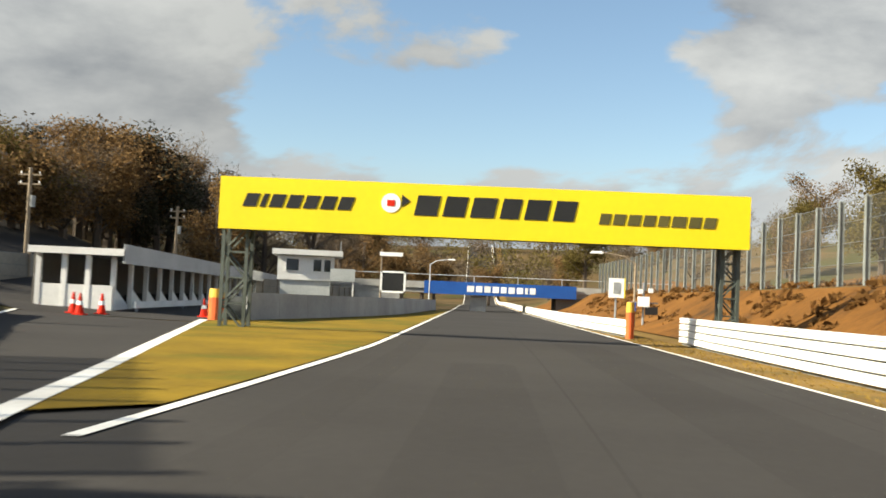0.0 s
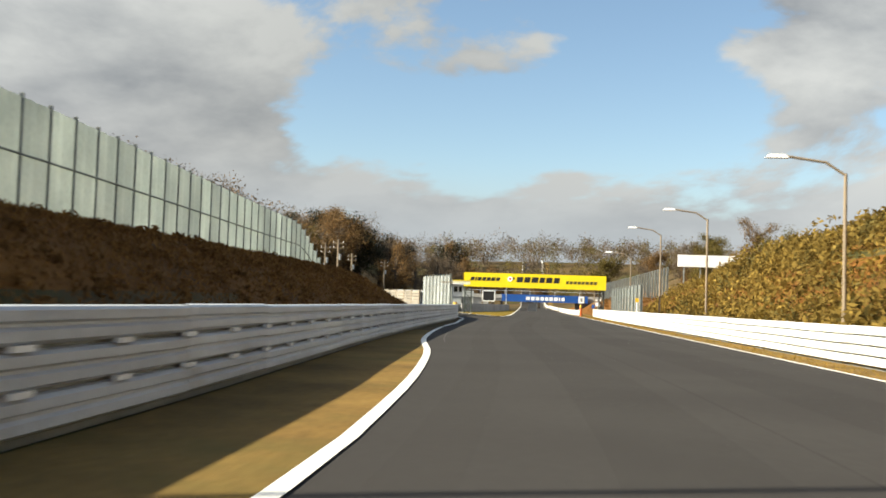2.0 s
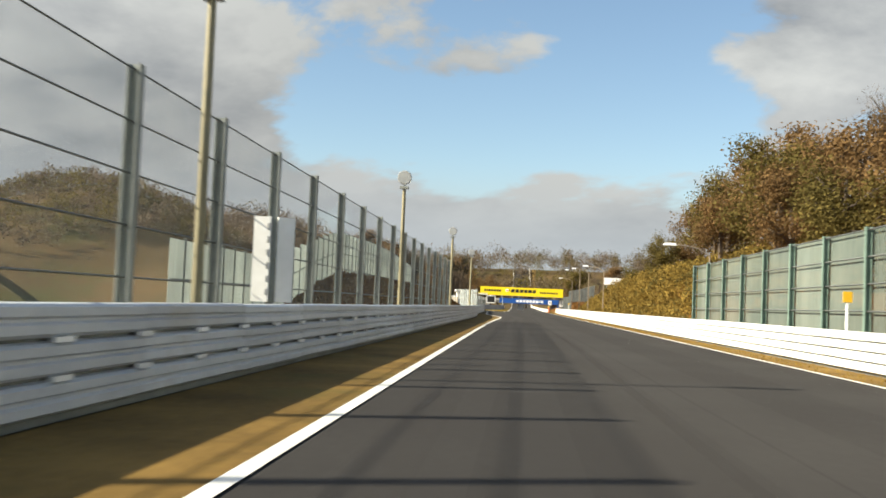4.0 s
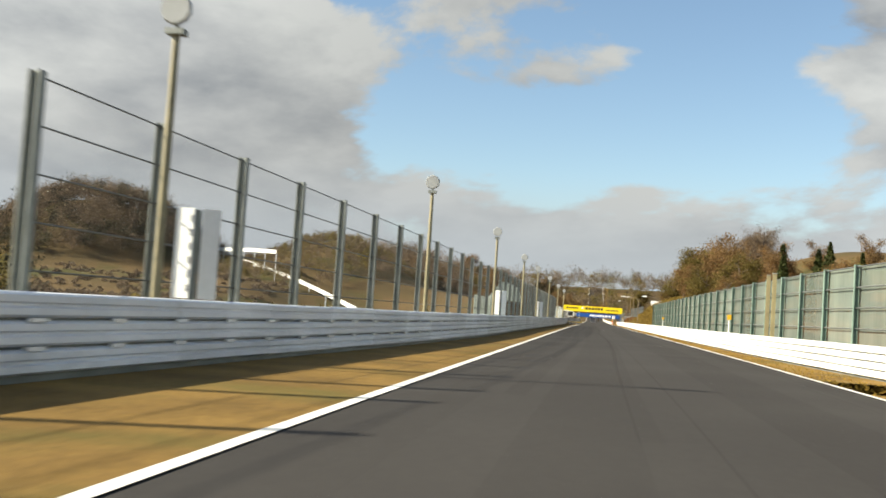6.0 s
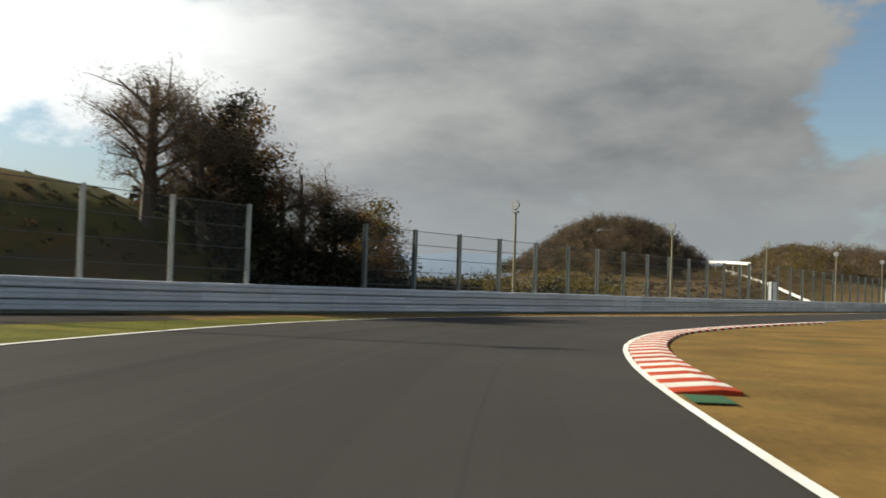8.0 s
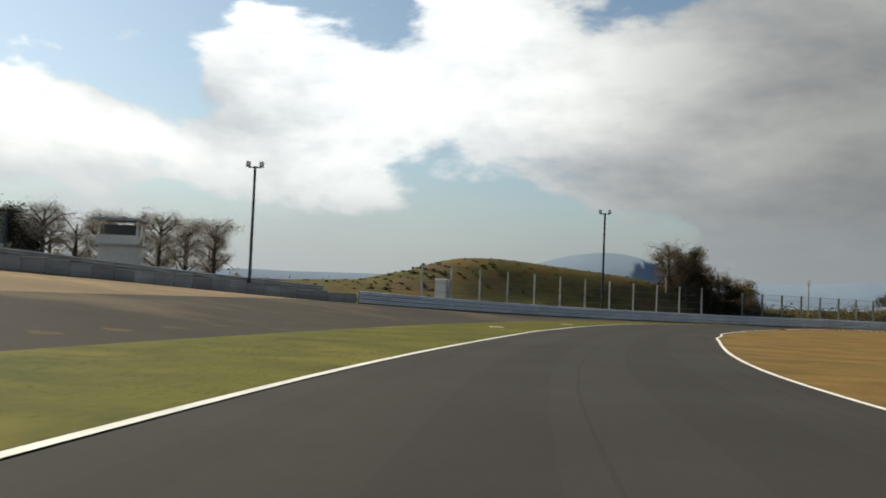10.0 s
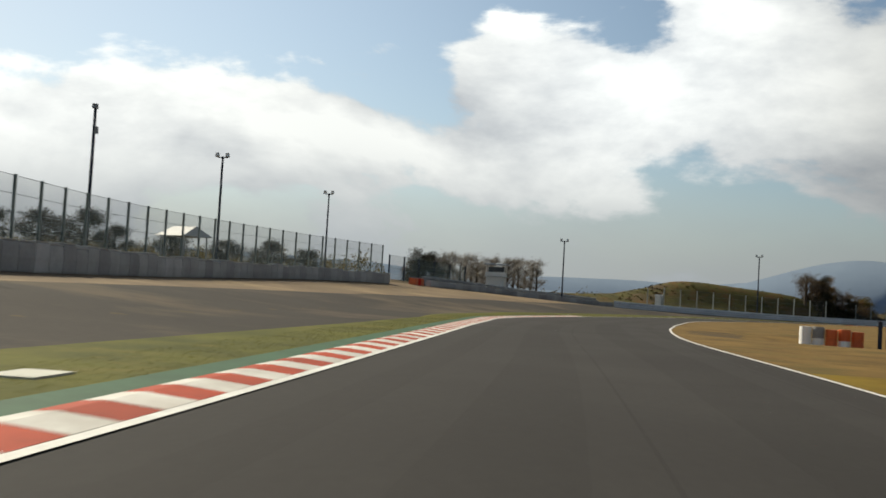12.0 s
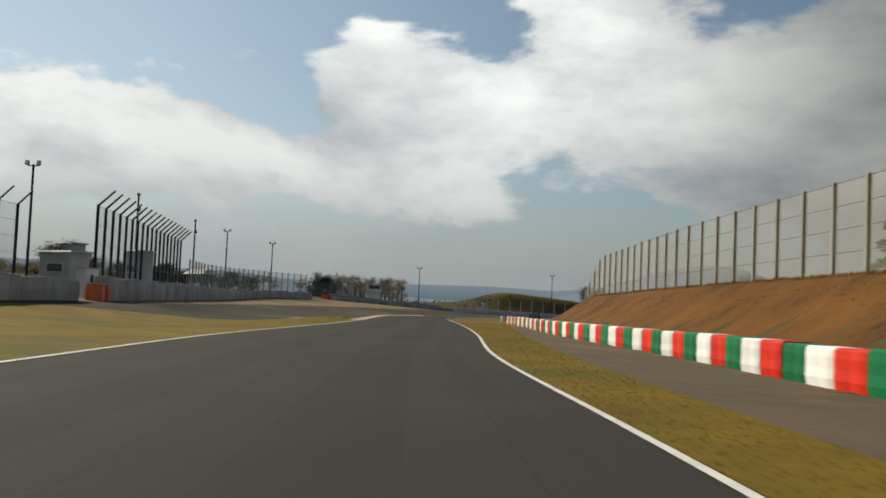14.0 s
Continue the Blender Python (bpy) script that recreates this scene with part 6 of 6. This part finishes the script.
# bare clump beyond the run-off
for k in range(17):
    a, d = radians(62.7 + k * 0.29), 178 + (k * 11 % 27)
    tree("grey", 136.8 - math.sin(a) * d, -414 + math.cos(a) * d, 4.9 + (k * 5 % 7) * 0.33, wide=1.1, sink=0.5)
for k, (a, h) in enumerate(((67.6, 4.3), (67.85, 5.6), (68.2, 6.2), (68.5, 5.3), (68.85, 3.8))):
    tree("dark", 136.8 - math.sin(radians(a)) * 184, -414 + math.cos(radians(a)) * 184, h, wide=1.3, sink=0.8)
tree("conifer", 159.6, -406.0, 5.0, wide=1.3)
for x, y, h in ((-8, -372, 3.6), (-2, -378, 4.0), (5, -384, 3.2), (62, -411, 3.2), (48, -404, 3.0), (40, -401, 3.5), (20, -392, 3.0), (70, -417, 3.4), (88, -423, 3.6), (112, -437, 3.2), (120, -441, 3.6), (128, -446, 3.6), (100, -433, 3.0), (76, -414, 2.8), (54, -407, 2.6), (30, -398, 2.8)):
    tree("dark", x, y, h, wide=1.7)


def shrub_band(name, count, where, size, material, label, category, lumps=46, card=0.16, group=""):
    """Many low bushes as one growth."""
    rg = np.random.default_rng(len(name) * 7 + count)
    vs, fs = [], []
    xy = np.array([where(rg) for _ in range(count)])
    zs = ground_z(xy[:, 0], xy[:, 1])
    for (x, y), z in zip(xy, zs):
        r = size * rg.uniform(0.5, 1.3)
        p = rg.normal(0, 1, (lumps, 3))
        p /= np.linalg.norm(p, axis=1)[:, None]
        p *= r * rg.uniform(0.55, 1.0, (lumps, 1)) ** 0.5
        p[:, 2] = np.abs(p[:, 2]) * rg.uniform(0.7, 1.2)
        v, f = card_cloud(p + (x, y, z - 0.05), card * (0.6 + r), rg, 1.2, 1.0)
        vs.append(v)
        fs.append(f)
    ob = new(name, bulk_mesh(name, vs, fs, material))
    return tagged(ob, label, category, kind="stuff")


shrub_band("bank_shrubs", 1300, lambda g: (g.uniform(4.3, 15), g.uniform(-118, -40)), 1.0, LEAF_GOLD, "golden brown scrub covering the bank", "scrub", 110, 0.060)
shrub_band("bank_shrubs", 260, lambda g: (g.uniform(5.4, 14), g.uniform(-40, -18)), 0.7, LEAF_GOLD, "golden brown scrub covering the bank", "scrub", 90, 0.060)
shrub_band("bank_scrub", 420, lambda g: (g.uniform(4.4, 16), g.uniform(-120, -36)), 0.95, LEAF_OLIVE, "olive winter scrub on the bank", "scrub", 90, 0.06)
shrub_band("right_scrub", 240, lambda g: (g.uniform(6, 18), g.uniform(-200, -120)), 0.8, LEAF_BROWN, "brown scrub below the trees", "scrub", 120, 0.09)
shrub_band("bank_growth", 700, lambda g: (g.uniform(-15.2, -10.8), g.uniform(-124, -26)), 0.24, mat("dead_stalks", (0.235, 0.120, 0.0380), (0.135, 0.0690, 0.0230), 0.95, 0.5, 4.0, island=0.35, specular=0.1, through=0.5), "dead brown weeds on the cut bank", "weeds", 40, 0.09)
shrub_band("fence_undergrowth", 300, lambda g: (g.uniform(-17, -12.0), g.uniform(-285, -269)), 1.05, LEAF_DARK, "dark undergrowth below the trees at the fence", "scrub", 130, 0.07)
shrub_band("saddle_scrub", 700, lambda g: (g.uniform(-85, -46), g.uniform(-170, -100)), 0.5, TWIG, "leafless scrub between the hills", "scrub", 40, 0.16)
shrub_band("mound_growth", 2200, lambda g: (g.uniform(-29, -12.2), g.uniform(-322, -272)), 0.13, mat("mound_tufts", (0.100, 0.084, 0.0230), (0.056, 0.050, 0.0150), 0.9, 0.35, 4.0, island=0.5, specular=0.1, through=0.2, patch=((0.084, 0.0434, 0.0154), 0.3, 0.52, 0.62)), "olive grass tufts and weeds on the ridge", "weeds", 30, 0.10)
shrub_band("mound_bushes", 36, lambda g: (g.uniform(-28, -14), g.uniform(-320, -276)), 0.24, mat("rust_bush", (0.125, 0.070, 0.028), (0.060, 0.040, 0.016), 0.9, 0.5, 4.0, island=0.4, specular=0.1, through=0.2), "low rusty bushes scattered over the ridge", "scrub", 70, 0.07)
shrub_band("mound_greens", 30, lambda g: (g.uniform(-28, -14), g.uniform(-320, -276)), 0.24, mat("green_bush", (0.070, 0.072, 0.020), (0.032, 0.036, 0.012), 0.9, 0.5, 4.0, island=0.4, specular=0.1, through=0.2), "low green bushes scattered over the ridge", "scrub", 70, 0.07)
shrub_band("fence_hedge", 130, lambda g: (lambda t: (36 + t * 62 + g.normal(0, 0.4), -390.5 - t * 28.5 + g.normal(0, 0.4)))(g.uniform(0, 1)), 0.8, LEAF_DARK, "dark hedge behind the tyre barrier", "hedge", 46, 0.14)
shrub_band("valley_scrub", 1100, lambda g: (g.uniform(-48, -15), g.uniform(-262, -150)), 0.62, LEAF_OLIVE, "olive and brown scrub in the low land", "scrub", 34, 0.16)


shrub_band("right_bank_growth", 500, lambda g: (g.uniform(4.6, 11), g.uniform(-22, 60)), 0.26, MATS["dead_stalks"], "dead rusty weeds on the bank by the bridge", "weeds", 24, 0.13)


def verge_grass(name, inner, outer, count, height, material, label):
    """Short grass blades strewn between two lines, thickest along the first."""
    rg = np.random.default_rng(count)
    a, b = matched(inner, outer, 400)
    i = rg.integers(0, 399, count)
    f, u = rg.uniform(0, 1, (count, 1)), rg.uniform(-0.02, 1, (count, 1))
    p0, p1 = a[i] + (a[i + 1] - a[i]) * f, b[i] + (b[i + 1] - b[i]) * f
    q = p0 + (p1 - p0) * u
    z = ground_z(q[:, 0], q[:, 1]) + 0.02
    h = height * rg.uniform(0.4, 1.3, count)
    an = rg.uniform(0, math.tau, count)
    lean = rg.normal(0, 0.5, (count, 2)) * h[:, None]
    base = np.column_stack([q, z])
    w = np.column_stack([np.cos(an), np.sin(an), np.zeros(count)]) * (0.008 + 0.22 * h[:, None])
    tip = base + np.column_stack([lean, h])
    v = np.stack([base - w, base + w, tip], 1).reshape(-1, 3)
    me = bulk_mesh(name, [v], [np.arange(3 * count).reshape(-1, 3)], material)
    return tagged(new(name, me), label, "grass", kind="stuff")


BLADE_DRY = mat("dry_blades", (0.310, 0.195, 0.036), (0.180, 0.115, 0.022), 0.9, 0.6, 5.0, island=0.35, specular=0.1, through=0.3)
BLADE_GREEN = mat("green_blades", (0.135, 0.132, 0.0180), (0.085, 0.085, 0.0130), 0.9, 0.6, 5.0, island=0.35, specular=0.1, through=0.3)
va = between(RIGHT_EDGE, 20, -262)
verge_grass("right_verge_blades", shifted(va, -0.02), shifted(va, -1.3), 16000, 0.035, BLADE_DRY, "dry grass blades below the white rail")
va = between(LEFT_EDGE, -290, None, None, 116)
verge_grass("strip_blades", shifted(va, np.where(va[:, 0] > 51, 1.18, 0.05)), shifted(va, np.where(va[:, 0] > 62, 2.6, 3.8)), 40000, 0.022, BLADE_GREEN, "short green grass blades outside the curve")
va = between(LEFT_EDGE, -400, None, 116, 200)
verge_grass("late_strip_blades", shifted(va, 0.05), shifted(va, np.interp(va[:, 0], [122, 134, 139.5, 150], [3.4, 3.7, 8.0, 9.0])), 40000, 0.024, BLADE_DRY, "yellowed grass blades outside the track")
va = between(RIGHT_EDGE, None, None, 108, 200)
verge_grass("late_verge_blades", shifted(va, -0.03), shifted(va, -np.interp(va[:, 0], [104, 125, 145, 165, 185], [4.8, 3.1, 1.95, 1.75, 1.3])), 24000, 0.028, BLADE_DRY, "yellowed grass blades beside the track")

va = TYRE_LINE[:, :2]
verge_grass("bank_blades", shifted(va, -1.0), shifted(va, -9.0), 30000, 0.10, MATS["dead_stalks"], "dead rusty grass on the bank above the tyre wall")
va = np.column_stack([np.full(60, -9.8), np.linspace(-26, -124, 60)])
verge_grass("cut_bank_blades", va, va + np.array((-5.6, 0)), 40000, 0.14, MATS["dead_stalks"], "dead rusty grass on the cut bank")


def woodland(name, count, where, h0, h1, material, label, pts=100):
    """Hillside woods as one growth of clumped crowns."""
    rg = np.random.default_rng(count + len(label))
    vs, fs = [], []
    xy = np.array([where(rg) for _ in range(count)])
    zs = ground_z(xy[:, 0], xy[:, 1])
    for (x, y), z in zip(xy, zs):
        h = rg.uniform(h0, h1)
        n = pts
        c = rg.normal(0, 1, (7, 3)) * (h * 0.16, h * 0.16, h * 0.15) + (0, 0, h * 0.62)
        p = c[rg.integers(0, 7, n)] + rg.normal(0, 1, (n, 3)) * h * 0.105
        v, f = card_cloud(p + (x, y, z), h * 0.44 / pts ** 0.5, rg, 1.2, 1.0)
        vs.append(v)
        fs.append(f)
    return tagged(new(name, bulk_mesh(name, vs, fs, material)), label, "woods", kind="stuff")


def ring(cx, cy, rx, ry):
    def pick(g):
        r, a = math.sqrt(g.uniform(0, 1)) * 1.25, g.uniform(0, math.tau)
        return cx + rx * r * math.cos(a), cy + ry * r * math.sin(a)
    return pick


woodland("hill_woods", 1100, ring(-93, -72, 19, 22), 2.6, 4.4, TWIG, "leafless brown woods covering a round hill", 190)
woodland("hill_evergreens", 170, ring(-95, -78, 18, 20), 2.8, 4.8, LEAF_DARK, "dark evergreens among the hill woods", 190)
woodland("slope_woods", 900, ring(-52, -60, 15, 33), 1.2, 2.4, LEAF_OLIVE, "brown and olive scrub woods on a slope", 80)
woodland("slope_twigs", 800, ring(-52, -62, 16, 34), 1.4, 2.6, TWIG, "leafless scrub woods on a slope", 80)


def low_land(g):
    a, d = radians(g.uniform(26, 46)), g.uniform(70, 135)
    return -1.5 - math.sin(a) * d, -266 + math.cos(a) * d


woodland("valley_woods", 170, low_land, 3.6, 5.4, LEAF_OLIVE, "low olive woods beyond the fence", 160)
woodland("valley_dark_woods", 60, low_land, 3.6, 5.6, LEAF_DARK, "dark trees among the low woods", 160)
woodland("pit_woods", 420, ring(-64, 40, 26, 62), 5.0, 8.0, TWIG, "leafless woods on the hill behind the pits", 300)
woodland("pit_leaf_woods", 200, ring(-62, 44, 26, 60), 4.5, 7.5, LEAF_BROWN, "rusty brown woods on the hill behind the pits", 300)
woodland("far_woods", 620, lambda g: (g.uniform(-190, 200), g.uniform(200, 320)), 7.0, 11.0, TWIG, "brown woods on the far hills", 240)
woodland("far_leaf_woods", 320, lambda g: (g.uniform(-190, 200), g.uniform(190, 300)), 6.0, 10.0, LEAF_OLIVE, "olive and brown woods on the far hills", 240)
woodland("distant_woods", 700, lambda g: (g.uniform(-460, -110), g.uniform(-420, -150)), 4.0, 7.0, LEAF_OLIVE, "low woods along the horizon", 60)


def mountains():
    """Ridges far beyond the place, their blue colour carrying the distance haze."""
    for name, dist, base, amp, seed in (("far_ridge", 2600, 26, 58, 3.1), ("farther_ridge", 3400, 60, 95, 9.4)):
        v, f = [], []
        n = 420
        for i in range(n + 1):
            a = i / n * math.tau
            q = Vector((math.cos(a) * 3.2, math.sin(a) * 3.2, seed))
            q2 = Vector((math.cos(a) * 14, math.sin(a) * 14, seed))
            yaw = math.degrees(math.atan2(-math.cos(a), math.sin(a)))
            peak = math.exp(-((yaw - 49.5) / 6.5) ** 2) * 105
            hgt = base + max(0, noise.noise(q) + 0.25) * amp + noise.noise(q2) * amp * 0.10 + peak * (1 if seed < 5 else 0.4)
            v += [(math.cos(a) * dist, math.sin(a) * dist, -30), (math.cos(a) * dist * 1.04, math.sin(a) * dist * 1.04, hgt), (math.cos(a) * dist * 1.1, math.sin(a) * dist * 1.1, -30)]
        for i in range(n):
            k = i * 3
            f += [(k, k + 3, k + 4, k + 1), (k + 1, k + 4, k + 5, k + 2)]
        s = Shell()
        s.v, s.f = v, f
        tagged(part(name, s, HAZED_HILL, smooth=True), "mountain ridge on the horizon with distance haze in its blue colour", "mountains", kind="structure")


mountains()
